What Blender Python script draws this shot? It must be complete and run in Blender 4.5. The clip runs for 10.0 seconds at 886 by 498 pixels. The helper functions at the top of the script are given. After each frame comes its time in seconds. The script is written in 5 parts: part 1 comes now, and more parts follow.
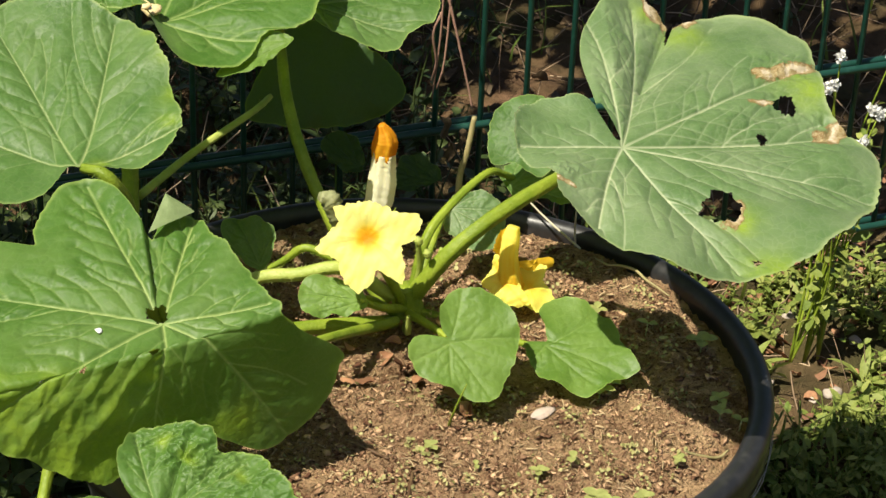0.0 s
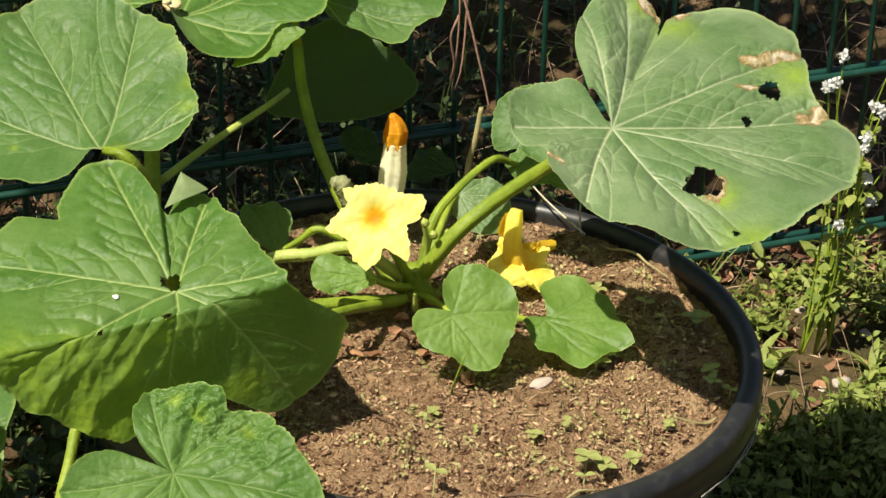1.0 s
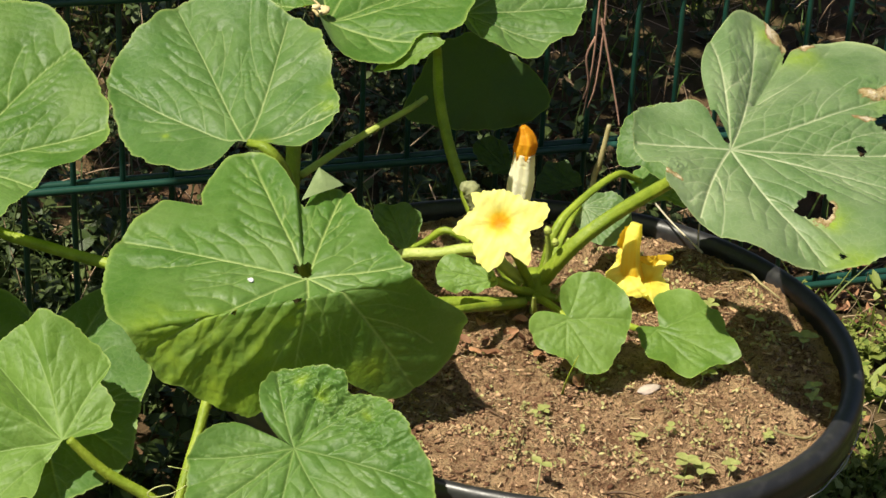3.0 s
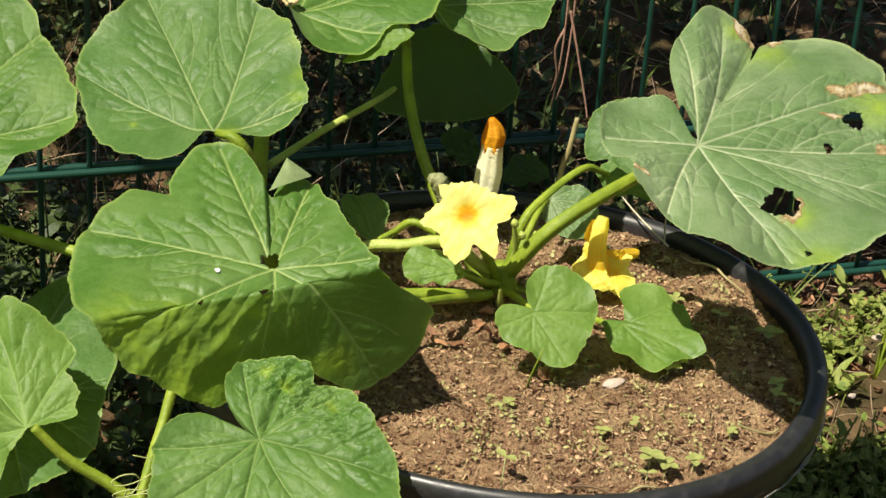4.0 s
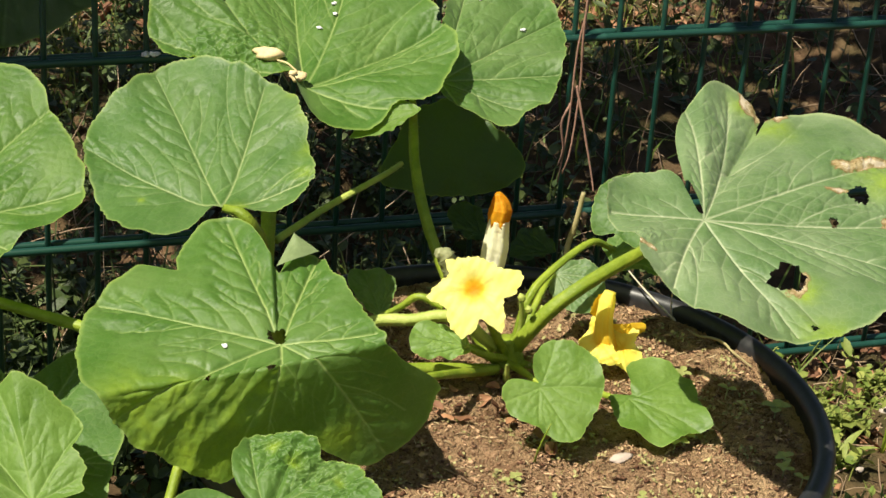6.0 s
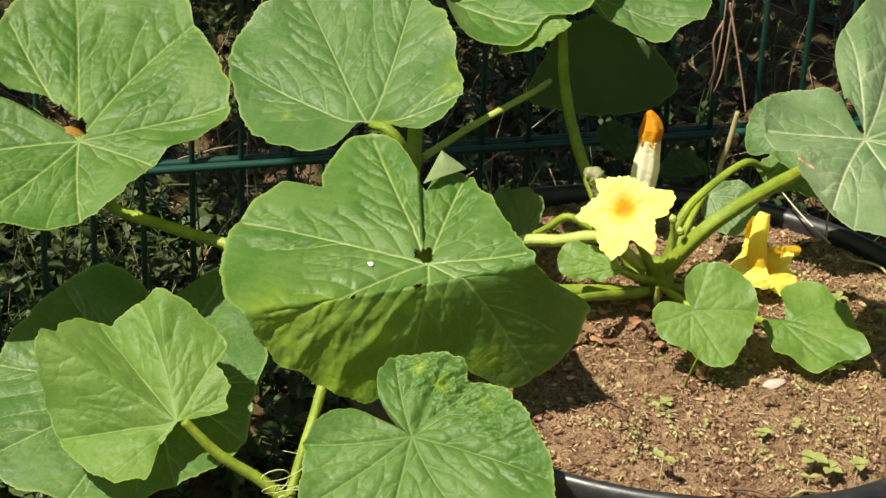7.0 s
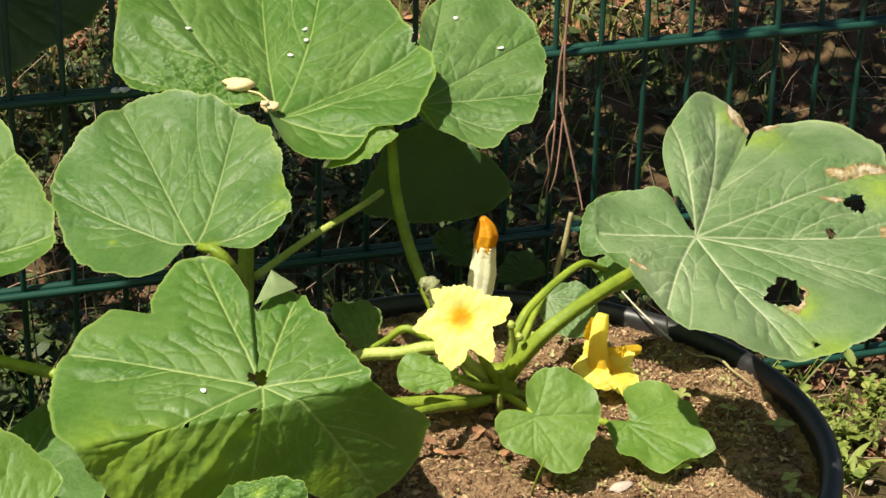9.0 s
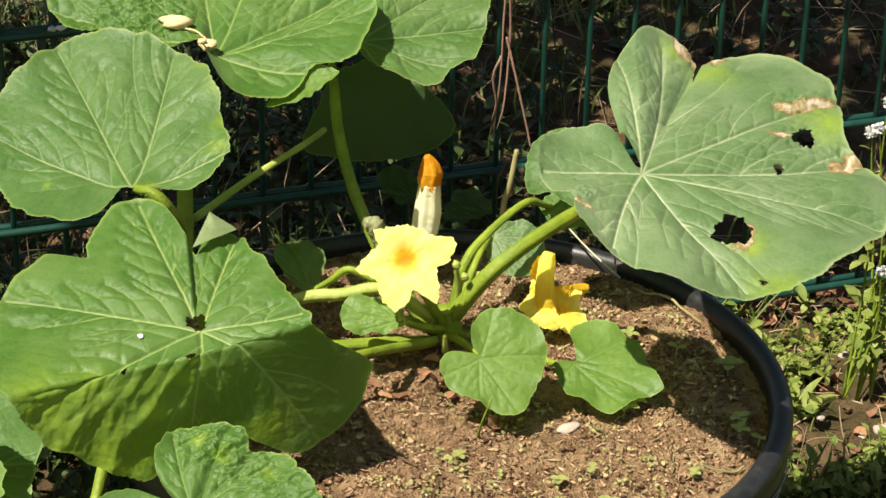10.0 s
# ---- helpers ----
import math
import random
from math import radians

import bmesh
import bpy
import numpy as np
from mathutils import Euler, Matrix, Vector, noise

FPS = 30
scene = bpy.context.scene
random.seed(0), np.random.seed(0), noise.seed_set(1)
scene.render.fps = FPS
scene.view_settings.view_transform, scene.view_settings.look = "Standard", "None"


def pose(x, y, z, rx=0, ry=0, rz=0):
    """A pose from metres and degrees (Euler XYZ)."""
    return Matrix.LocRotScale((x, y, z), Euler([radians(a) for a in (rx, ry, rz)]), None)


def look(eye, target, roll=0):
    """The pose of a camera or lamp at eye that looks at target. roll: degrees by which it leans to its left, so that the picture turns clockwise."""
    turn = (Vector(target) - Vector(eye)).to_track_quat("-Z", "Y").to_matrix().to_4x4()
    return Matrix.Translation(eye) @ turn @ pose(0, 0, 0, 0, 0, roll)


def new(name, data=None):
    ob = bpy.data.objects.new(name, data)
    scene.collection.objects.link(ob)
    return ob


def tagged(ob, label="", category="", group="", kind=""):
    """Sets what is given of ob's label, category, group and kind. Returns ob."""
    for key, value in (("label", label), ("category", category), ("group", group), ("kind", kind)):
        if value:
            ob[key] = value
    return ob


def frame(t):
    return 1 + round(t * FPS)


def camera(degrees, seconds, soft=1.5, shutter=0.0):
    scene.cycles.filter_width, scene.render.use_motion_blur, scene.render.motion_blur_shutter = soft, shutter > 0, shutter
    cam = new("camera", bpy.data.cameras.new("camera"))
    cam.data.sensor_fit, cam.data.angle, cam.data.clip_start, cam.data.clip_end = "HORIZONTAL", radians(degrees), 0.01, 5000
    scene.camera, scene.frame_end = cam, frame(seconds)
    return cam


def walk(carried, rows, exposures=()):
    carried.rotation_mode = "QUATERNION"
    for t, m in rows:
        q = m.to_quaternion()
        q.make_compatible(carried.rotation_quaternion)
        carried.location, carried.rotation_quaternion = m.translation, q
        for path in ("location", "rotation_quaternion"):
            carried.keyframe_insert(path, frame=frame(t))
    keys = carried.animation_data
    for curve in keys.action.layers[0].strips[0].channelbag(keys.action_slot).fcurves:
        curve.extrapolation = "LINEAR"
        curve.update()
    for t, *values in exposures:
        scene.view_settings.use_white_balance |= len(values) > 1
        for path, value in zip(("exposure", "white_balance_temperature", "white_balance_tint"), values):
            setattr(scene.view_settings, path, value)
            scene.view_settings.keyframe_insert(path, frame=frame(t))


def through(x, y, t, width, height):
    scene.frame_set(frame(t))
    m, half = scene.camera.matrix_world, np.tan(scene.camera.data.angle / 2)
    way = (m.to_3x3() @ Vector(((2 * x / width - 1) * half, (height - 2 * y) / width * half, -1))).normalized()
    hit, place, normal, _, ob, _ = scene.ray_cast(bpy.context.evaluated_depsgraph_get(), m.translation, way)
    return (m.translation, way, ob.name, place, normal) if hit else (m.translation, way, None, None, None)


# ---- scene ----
# ---- camera and path ----
cam = camera(23.5, 10.0, soft=1.5)
PATH = [
    (0, (-0.7800, -1.7688, 1.1528), (-0.0577, -0.1622, 0.2055), 2.44),
    (0.1, (-0.7793, -1.7773, 1.1523), (-0.0570, -0.1871, 0.1779), 2.24),
    (0.2, (-0.7786, -1.7859, 1.1518), (-0.0532, -0.2108, 0.1554), 2.04),
    (0.3, (-0.7779, -1.7944, 1.1513), (-0.0479, -0.2197, 0.1576), 1.84),
    (0.4, (-0.7773, -1.8030, 1.1509), (-0.0595, -0.2096, 0.1782), 1.64),
    (0.5, (-0.7766, -1.8115, 1.1504), (-0.0630, -0.2019, 0.2017), 1.43),
    (0.7, (-0.7746, -1.8405, 1.1510), (-0.1191, -0.1884, 0.2340), 1.33),
    (0.8, (-0.7736, -1.8550, 1.1513), (-0.1042, -0.2050, 0.2407), 1.28),
    (1, (-0.7716, -1.8841, 1.1520), (-0.1042, -0.2343, 0.2393), 1.18),
    (1.2, (-0.7753, -1.9108, 1.1562), (-0.1249, -0.2506, 0.2503), 1.77),
    (1.3, (-0.7771, -1.9242, 1.1583), (-0.1491, -0.2516, 0.2595), 2.06),
    (1.5, (-0.7808, -1.9509, 1.1625), (-0.1894, -0.2670, 0.2599), 2.65),
    (1.7, (-0.7840, -1.9561, 1.1667), (-0.2310, -0.2600, 0.2627), 2.73),
    (1.8, (-0.7856, -1.9587, 1.1688), (-0.2306, -0.2565, 0.2774), 2.76),
    (2, (-0.7888, -1.9639, 1.1730), (-0.2568, -0.2600, 0.2709), 2.84),
    (2.5, (-0.7959, -1.9661, 1.1748), (-0.2577, -0.2592, 0.2822), 2.50),
    (3, (-0.7878, -1.9655, 1.1775), (-0.2401, -0.2646, 0.2791), 2.78),
    (3.2, (-0.7830, -1.9634, 1.1770), (-0.2214, -0.2686, 0.2758), 3.49),
    (4.3, (-0.7927, -1.9641, 1.1866), (-0.2101, -0.2806, 0.2776), 4.00),
    (4.5, (-0.7944, -1.9642, 1.1884), (-0.2053, -0.2809, 0.2832), 4.09),
    (5, (-0.7942, -1.9660, 1.1920), (-0.1886, -0.2738, 0.3147), 3.87),
    (5.2, (-0.7924, -1.9674, 1.1919), (-0.1826, -0.2681, 0.3314), 3.94),
    (6.3, (-0.7895, -1.9612, 1.1811), (-0.2500, -0.2341, 0.3290), 3.70),
    (6.5, (-0.7954, -1.9474, 1.1710), (-0.2873, -0.2166, 0.3071), 3.64),
    (6.7, (-0.7925, -1.9419, 1.1689), (-0.3145, -0.2336, 0.2451), 3.15),
    (6.8, (-0.7911, -1.9391, 1.1678), (-0.3382, -0.2334, 0.2269), 2.90),
    (7, (-0.7882, -1.9336, 1.1657), (-0.3418, -0.2139, 0.2474), 2.41),
    (7.3, (-0.7878, -1.9288, 1.1627), (-0.3678, -0.1965, 0.2557), 1.92),
    (7.5, (-0.7874, -1.9256, 1.1608), (-0.3512, -0.1996, 0.2493), 1.58),
    (7.8, (-0.7767, -1.9146, 1.1592), (-0.2954, -0.2126, 0.2257), 1.64),
    (8, (-0.7696, -1.9073, 1.1582), (-0.2488, -0.2137, 0.2307), 1.69),
    (8.2, (-0.7672, -1.9070, 1.1612), (-0.2285, -0.1907, 0.2869), 1.34),
    (8.3, (-0.7660, -1.9068, 1.1627), (-0.2188, -0.1867, 0.3015), 1.17),
    (8.5, (-0.7636, -1.9065, 1.1658), (-0.2072, -0.1832, 0.3169), 0.83),
    (8.8, (-0.7614, -1.9108, 1.1684), (-0.1893, -0.1861, 0.3330), 1.01),
    (9, (-0.7600, -1.9137, 1.1702), (-0.1808, -0.1908, 0.3359), 1.13),
    (9.3, (-0.7540, -1.9081, 1.1655), (-0.1906, -0.1875, 0.3156), 0.88),
    (9.5, (-0.7500, -1.9043, 1.1623), (-0.1961, -0.1990, 0.2763), 0.72),
    (9.8, (-0.7435, -1.8958, 1.1625), (-0.1319, -0.2070, 0.2829), 0.96),
    (10, (-0.7392, -1.8902, 1.1626), (-0.1309, -0.2058, 0.2722), 1.12),
]
walk(cam, [(t, look(eye, target, roll)) for t, eye, target, roll in PATH],
     exposures=((0.0, 0.77), (1.0, 0.76), (2.5, 0.73), (4.5, 0.80), (7.0, 0.82), (8.5, 0.84), (10.0, 0.87)))

# ---- light ----
SUN_EL, SUN_AZ = radians(60), radians(-112)
world = bpy.data.worlds.new("world")
scene.world = world
world.use_nodes = True
sky = world.node_tree.nodes.new("ShaderNodeTexSky")
sky.sky_type = "NISHITA"
sky.sun_disc = False
sky.air_density, sky.dust_density = 0.8, 2.0
sky.sun_elevation, sky.sun_rotation = SUN_EL, SUN_AZ
world.node_tree.links.new(sky.outputs[0], world.node_tree.nodes["Background"].inputs[0])
world.node_tree.nodes["Background"].inputs[1].default_value = 0.05
sun = new("sun", bpy.data.lights.new("sun", "SUN"))
sun.data.energy, sun.data.angle, sun.data.color = 5.0, radians(0.55), (1.0, 0.93, 0.765)
way = Vector((math.sin(SUN_AZ) * math.cos(SUN_EL), math.cos(SUN_AZ) * math.cos(SUN_EL), math.sin(SUN_EL)))
sun.matrix_world = look(way * 20, (0, 0, 0))


# ---- materials ----
class Nodes:
    """A node material, built by short calls."""

    def __init__(self, name):
        self.mat = bpy.data.materials.new(name)
        self.mat.use_nodes = True
        self.tree = self.mat.node_tree
        self.tree.nodes.clear()
        self.out = self.add("ShaderNodeOutputMaterial")

    def add(self, kind):
        return self.tree.nodes.new(kind)

    def put(self, socket, value):
        if isinstance(value, bpy.types.NodeSocket):
            self.tree.links.new(value, socket)
        elif isinstance(value, (tuple, list)) and len(value) == 3 and socket.type == "RGBA":
            socket.default_value = (*value, 1)
        else:
            socket.default_value = value

    def where(self):
        return self.add("ShaderNodeTexCoord").outputs["Object"]

    def noise(self, scale, detail=4, rough=0.6, coord=None):
        node = self.add("ShaderNodeTexNoise")
        self.put(node.inputs["Vector"], coord or self.where())
        node.inputs["Scale"].default_value, node.inputs["Detail"].default_value = scale, detail
        node.inputs["Roughness"].default_value = rough
        return node.outputs["Fac"]

    def ramp(self, value, low, high):
        node = self.add("ShaderNodeMapRange")
        self.put(node.inputs[0], value)
        node.inputs[1].default_value, node.inputs[2].default_value = low, high
        return node.outputs[0]

    def math(self, op, a, b=0.0):
        node = self.add("ShaderNodeMath")
        node.operation = op
        self.put(node.inputs[0], a)
        self.put(node.inputs[1], b)
        return node.outputs[0]

    def mix(self, fac, a, b):
        node = self.add("ShaderNodeMix")
        node.data_type = "RGBA"
        self.put(node.inputs[0], fac)
        self.put(node.inputs[6], a)
        self.put(node.inputs[7], b)
        return node.outputs[2]

    def attr(self, name):
        node = self.add("ShaderNodeAttribute")
        node.attribute_name = name
        return node.outputs["Fac"]

    def island(self):
        return self.add("ShaderNodeNewGeometry").outputs["Random Per Island"]

    def random(self):
        return self.add("ShaderNodeObjectInfo").outputs["Random"]

    def bump(self, height, strength, distance):
        node = self.add("ShaderNodeBump")
        self.put(node.inputs["Height"], height)
        node.inputs["Strength"].default_value, node.inputs["Distance"].default_value = strength, distance
        return node.outputs[0]

    def finish(self, color, rough=0.6, normal=None, spec=0.5, metal=0.0, through=0.0, through_color=None, sheen=0.0):
        surf = self.add("ShaderNodeBsdfPrincipled")
        self.put(surf.inputs["Base Color"], color)
        self.put(surf.inputs["Roughness"], rough)
        surf.inputs["Specular IOR Level"].default_value = spec
        surf.inputs["Metallic"].default_value = metal
        surf.inputs["Sheen Weight"].default_value, surf.inputs["Sheen Roughness"].default_value = sheen, 0.45
        if normal is not None:
            self.put(surf.inputs["Normal"], normal)
        shader = surf.outputs[0]
        if through:
            glow = self.add("ShaderNodeBsdfTranslucent")
            self.put(glow.inputs[0], through_color or color)
            both = self.add("ShaderNodeMixShader")
            both.inputs[0].default_value = through
            self.tree.links.new(shader, both.inputs[1])
            self.tree.links.new(glow.outputs[0], both.inputs[2])
            shader = both.outputs[0]
        self.tree.links.new(shader, self.out.inputs[0])
        return self.mat


def leaf_material(name, dark, light, pale, vein, rough=0.47, through=0.40):
    m = Nodes(name)
    patch = m.ramp(m.noise(28, 5), 0.38, 0.64)
    fine = m.ramp(m.noise(260, 3), 0.3, 0.75)
    blade = m.mix(patch, dark, light)
    blade = m.mix(m.math("MULTIPLY", m.random(), 0.55), blade, (light[0] * 0.92, light[1] * 0.98, light[2] * 1.35))
    # Pale patches of leaf bloom, strengthened to stand in for glossy highlights.
    bloom_sheen = m.math("MULTIPLY", m.ramp(m.noise(13, 4, 0.55), 0.42, 0.70), 0.55)
    blade = m.mix(bloom_sheen, blade, pale)
    blade = m.mix(m.math("MULTIPLY", fine, 0.35), blade, tuple(c * 1.35 for c in light))
    veins = m.attr("vein")
    blade = m.mix(m.math("MULTIPLY", veins, 0.8), blade, vein)
    yellow_tint = m.math("MULTIPLY", m.attr("yellow"), m.math("ADD", 0.4, m.math("MULTIPLY", m.ramp(m.noise(55, 6, 0.7), 0.36, 0.62), 0.6)))
    blade = m.mix(m.math("MULTIPLY", yellow_tint, 0.8), blade, (0.275, 0.40, 0.028))
    scorch = m.math("ADD", m.attr("burn"), m.math("MULTIPLY", m.noise(120, 8, 0.9), 2.4))
    dead = m.ramp(scorch, 1.80, 1.9)
    crust = m.mix(m.ramp(m.noise(330, 5, 0.7), 0.35, 0.65), (0.28, 0.17, 0.065), (0.58, 0.48, 0.26))
    crust = m.mix(m.ramp(m.math("ADD", scorch, m.noise(70, 4)), 2.9, 3.15), crust, (0.72, 0.61, 0.44))
    crust = m.mix(m.math("SUBTRACT", 1.0, m.ramp(scorch, 1.9, 2.15)), crust, (0.20, 0.10, 0.035))
    blade = m.mix(dead, blade, crust)
    cells = m.add("ShaderNodeTexVoronoi")
    cells.feature = "DISTANCE_TO_EDGE"
    cells.inputs["Scale"].default_value = 150
    m.put(cells.inputs["Vector"], m.where())
    quilt = m.ramp(cells.outputs["Distance"], 0.0, 0.28)
    blade = m.mix(m.math("MULTIPLY", m.math("SUBTRACT", 1.0, m.ramp(cells.outputs["Distance"], 0.0, 0.07)), 0.10), blade, vein)
    height = m.math("ADD", m.math("MULTIPLY", m.noise(380, 3), 0.3), m.math("MULTIPLY", m.noise(90, 3), 1.4))
    height = m.math("ADD", height, m.math("MULTIPLY", quilt, 0.22))
    normal = m.bump(height, 0.28, 0.0022)
    glow = m.mix(0.6, blade, (0.27, 0.42, 0.012))
    return m.finish(blade, m.math("ADD", rough, m.math("MULTIPLY", patch, 0.14)), normal, 0.42, through=through, through_color=glow, sheen=0.05)


LEAF = leaf_material("squash_leaf_green", (0.043, 0.115, 0.018), (0.086, 0.180, 0.033), (0.215, 0.305, 0.12), (0.37, 0.46, 0.19))
# Deeper copy of the leaf green: weaker sheen is put into its colour.
LEAF_RICH = leaf_material("rich_green_leaf", (0.040, 0.118, 0.012), (0.078, 0.175, 0.022), (0.19, 0.29, 0.085), (0.33, 0.44, 0.14))
LEAF_PALE = leaf_material("pale_leaf_underside", (0.20, 0.27, 0.09), (0.27, 0.34, 0.14), (0.36, 0.42, 0.22), (0.45, 0.52, 0.28), 0.6)
# Shaded copy of the leaf green: the shade at the back is painted in.
LEAF_SHADED = leaf_material("shaded_leaf_green", (0.017, 0.045, 0.008), (0.026, 0.062, 0.011), (0.036, 0.07, 0.02), (0.08, 0.14, 0.04), 0.5, 0.2)
# Greyed copy: bloom, plus sheen and sunlight on two leaves, in its colour.
LEAF_GREY = leaf_material("pale_grey_leaf", (0.074, 0.148, 0.040), (0.128, 0.218, 0.068), (0.36, 0.43, 0.26), (0.54, 0.60, 0.37))
LEAF_YOUNG = leaf_material("young_leaf_green", (0.078, 0.166, 0.020), (0.136, 0.236, 0.038), (0.20, 0.32, 0.075), (0.34, 0.46, 0.15))


def stem_material(name, a, b):
    m = Nodes(name)
    color = m.mix(m.ramp(m.noise(45, 4), 0.35, 0.65), a, b)
    color = m.mix(m.math("MULTIPLY", m.ramp(m.noise(500, 2), 0.55, 0.7), 0.15), color, (0.45, 0.48, 0.15))
    return m.finish(color, 0.5, m.bump(m.noise(380, 3), 0.4, 0.002), 0.4, through=0.12)


STEM = stem_material("hairy_green_stem", (0.15, 0.22, 0.014), (0.26, 0.33, 0.03))
STEM_MID = stem_material("light_green_stem", (0.27, 0.34, 0.06), (0.42, 0.47, 0.12))
STEM_PALE = stem_material("pale_green_stem", (0.38, 0.43, 0.14), (0.52, 0.54, 0.24))
BUD = stem_material("fuzzy_bud", (0.15, 0.17, 0.07), (0.32, 0.33, 0.17))
STRAW_PALE = stem_material("bleached_straw", (0.46, 0.41, 0.29), (0.60, 0.55, 0.42))
STEM_DRY = stem_material("dry_straw_stem", (0.26, 0.22, 0.10), (0.42, 0.36, 0.18))


def petal_material(name, a, b, c):
    m = Nodes(name)
    deep = m.attr("deep")
    color = m.mix(m.ramp(deep, 0.30, 0.80), c, b)
    color = m.mix(m.ramp(deep, 0.62, 0.93), color, a)
    color = m.mix(m.math("MULTIPLY", m.ramp(m.noise(70, 4), 0.52, 0.75), 0.3), color, b)
    return m.finish(color, 0.55, m.bump(m.noise(240, 3), 0.35, 0.002), 0.3, through=0.45)


PETAL = petal_material("yellow_petal", (0.80, 0.33, 0.0), (0.92, 0.66, 0.04), (0.96, 0.90, 0.27))
PETAL_ORANGE = petal_material("orange_petal", (0.74, 0.31, 0.012), (0.86, 0.44, 0.02), (0.92, 0.60, 0.04))
PETAL_DEEP = petal_material("deep_yellow_petal", (0.86, 0.44, 0.01), (0.94, 0.66, 0.03), (0.96, 0.88, 0.17))
# Withered brown, made dimmer to include the shade of the leaf above.
PETAL_BROWN = petal_material("withered_shaded_petal", (0.34, 0.16, 0.02), (0.46, 0.24, 0.03), (0.52, 0.34, 0.07))
CREAM = petal_material("cream_tube", (0.94, 0.92, 0.66), (0.95, 0.92, 0.62), (0.90, 0.70, 0.26))

m = Nodes("black_plastic")
scuff = m.ramp(m.noise(70, 6, 0.7), 0.5, 0.8)
BLACK = m.finish(m.mix(scuff, (0.016, 0.016, 0.017), (0.040, 0.039, 0.040)), m.math("ADD", 0.38, m.math("MULTIPLY", scuff, 0.16)),
                 m.bump(m.noise(90, 5), 0.12, 0.002), 0.5)

m = Nodes("potting_soil")
broad = m.ramp(m.noise(11, 4), 0.38, 0.62)
clod = m.ramp(m.noise(85, 6, 0.75), 0.40, 0.60)
crumb = m.ramp(m.noise(190, 6, 0.8), 0.46, 0.60)
color = m.mix(clod, (0.162, 0.0737, 0.038), (0.583, 0.352, 0.205))
color = m.mix(m.math("MULTIPLY", broad, 0.45), color, (0.648, 0.415, 0.231))
color = m.mix(m.math("MULTIPLY", m.ramp(m.noise(24, 6, 0.75), 0.50, 0.60), 0.8), color, (0.162, 0.0694, 0.0361))
color = m.mix(m.math("MULTIPLY", m.math("SUBTRACT", 1.0, m.ramp(m.noise(30, 6, 0.78), 0.40, 0.50)), 0.62), color, (0.778, 0.537, 0.301))
color = m.mix(m.math("MULTIPLY", crumb, 0.65), color, (0.85, 0.589, 0.331))
color = m.mix(m.math("MULTIPLY", m.ramp(m.noise(190, 5, 0.8), 0.54, 0.62), 0.7), color, (0.081, 0.0379, 0.02))
color = m.mix(m.math("MULTIPLY", m.ramp(m.noise(60, 5, 0.8), 0.60, 0.68), 0.45), color, (0.235, 0.214, 0.054))
SOIL = m.finish(color, 0.95, m.bump(m.math("ADD", m.noise(330, 5, 0.75), m.math("MULTIPLY", m.noise(120, 5), 1.8)), 1.0, 0.011), 0.15)

m = Nodes("soil_crumb")
SOIL_BIT = m.finish(m.mix(m.math("POWER", m.island(), 1.5), (0.0919, 0.0421, 0.024), (0.562, 0.363, 0.216)), 0.95, m.bump(m.noise(600, 3), 0.6, 0.002), 0.15)

m = Nodes("garden_ground")
color = m.mix(m.ramp(m.noise(14, 6), 0.38, 0.62), (0.075, 0.040, 0.023), (0.21, 0.118, 0.068))
color = m.mix(m.math("MULTIPLY", m.ramp(m.noise(3, 5, 0.7), 0.3, 0.75), 0.8), color, (0.05, 0.07, 0.02))
GROUND = m.finish(color, 0.95, m.bump(m.noise(160, 6, 0.7), 0.9, 0.01), 0.15)


def island_material(name, a, b, rough=0.7, through=0.0, bumpy=200):
    m = Nodes(name)
    color = m.mix(m.island(), a, b)
    color = m.mix(m.math("MULTIPLY", m.ramp(m.noise(bumpy, 4), 0.4, 0.7), 0.4), color, tuple(c * 0.55 for c in a))
    return m.finish(color, rough, m.bump(m.noise(bumpy * 2, 3), 0.4, 0.002), 0.35, through=through)


GRASS = island_material("grass_blade", (0.075, 0.135, 0.018), (0.22, 0.27, 0.05), 0.5, 0.35)
WEED = island_material("weed_leaf", (0.13, 0.19, 0.03), (0.33, 0.36, 0.09), 0.55, 0.25)
# Next two: weed and dead-leaf colours darkened to carry the background's shade.
SHADE_WEED = island_material("shaded_weed_leaf", (0.030, 0.055, 0.013), (0.105, 0.140, 0.042), 0.5, 0.2)
SHADE_LITTER = island_material("shaded_dead_leaf", (0.045, 0.030, 0.015), (0.17, 0.115, 0.06), 0.75)
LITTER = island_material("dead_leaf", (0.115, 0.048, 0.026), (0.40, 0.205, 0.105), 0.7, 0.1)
TWIG = island_material("dry_twig", (0.20, 0.13, 0.08), (0.58, 0.43, 0.28), 0.75)
SEEDLING = island_material("seedling_green", (0.21, 0.25, 0.06), (0.42, 0.43, 0.16), 0.5, 0.25)
STRAW = island_material("dry_straw", (0.24, 0.155, 0.075), (0.56, 0.43, 0.25), 0.75)
SPROUT = island_material("sprout_green", (0.28, 0.27, 0.09), (0.49, 0.45, 0.21), 0.55, 0.2)
WHITE = island_material("white_blossom", (0.72, 0.72, 0.68), (0.82, 0.82, 0.80), 0.6, 0.2)
PALE_STONE = island_material("whitish_stone", (0.36, 0.28, 0.23), (0.50, 0.41, 0.35), 0.85)
STONE = island_material("pale_stone", (0.34, 0.28, 0.23), (0.46, 0.40, 0.34), 0.85)

m = Nodes("green_powder_coat")
worn = m.ramp(m.noise(55, 5, 0.7), 0.55, 0.75)
FENCE = m.finish(m.mix(worn, (0.008, 0.045, 0.032), (0.02, 0.075, 0.055)), 0.38, m.bump(m.noise(300, 3), 0.08, 0.001), 0.5)


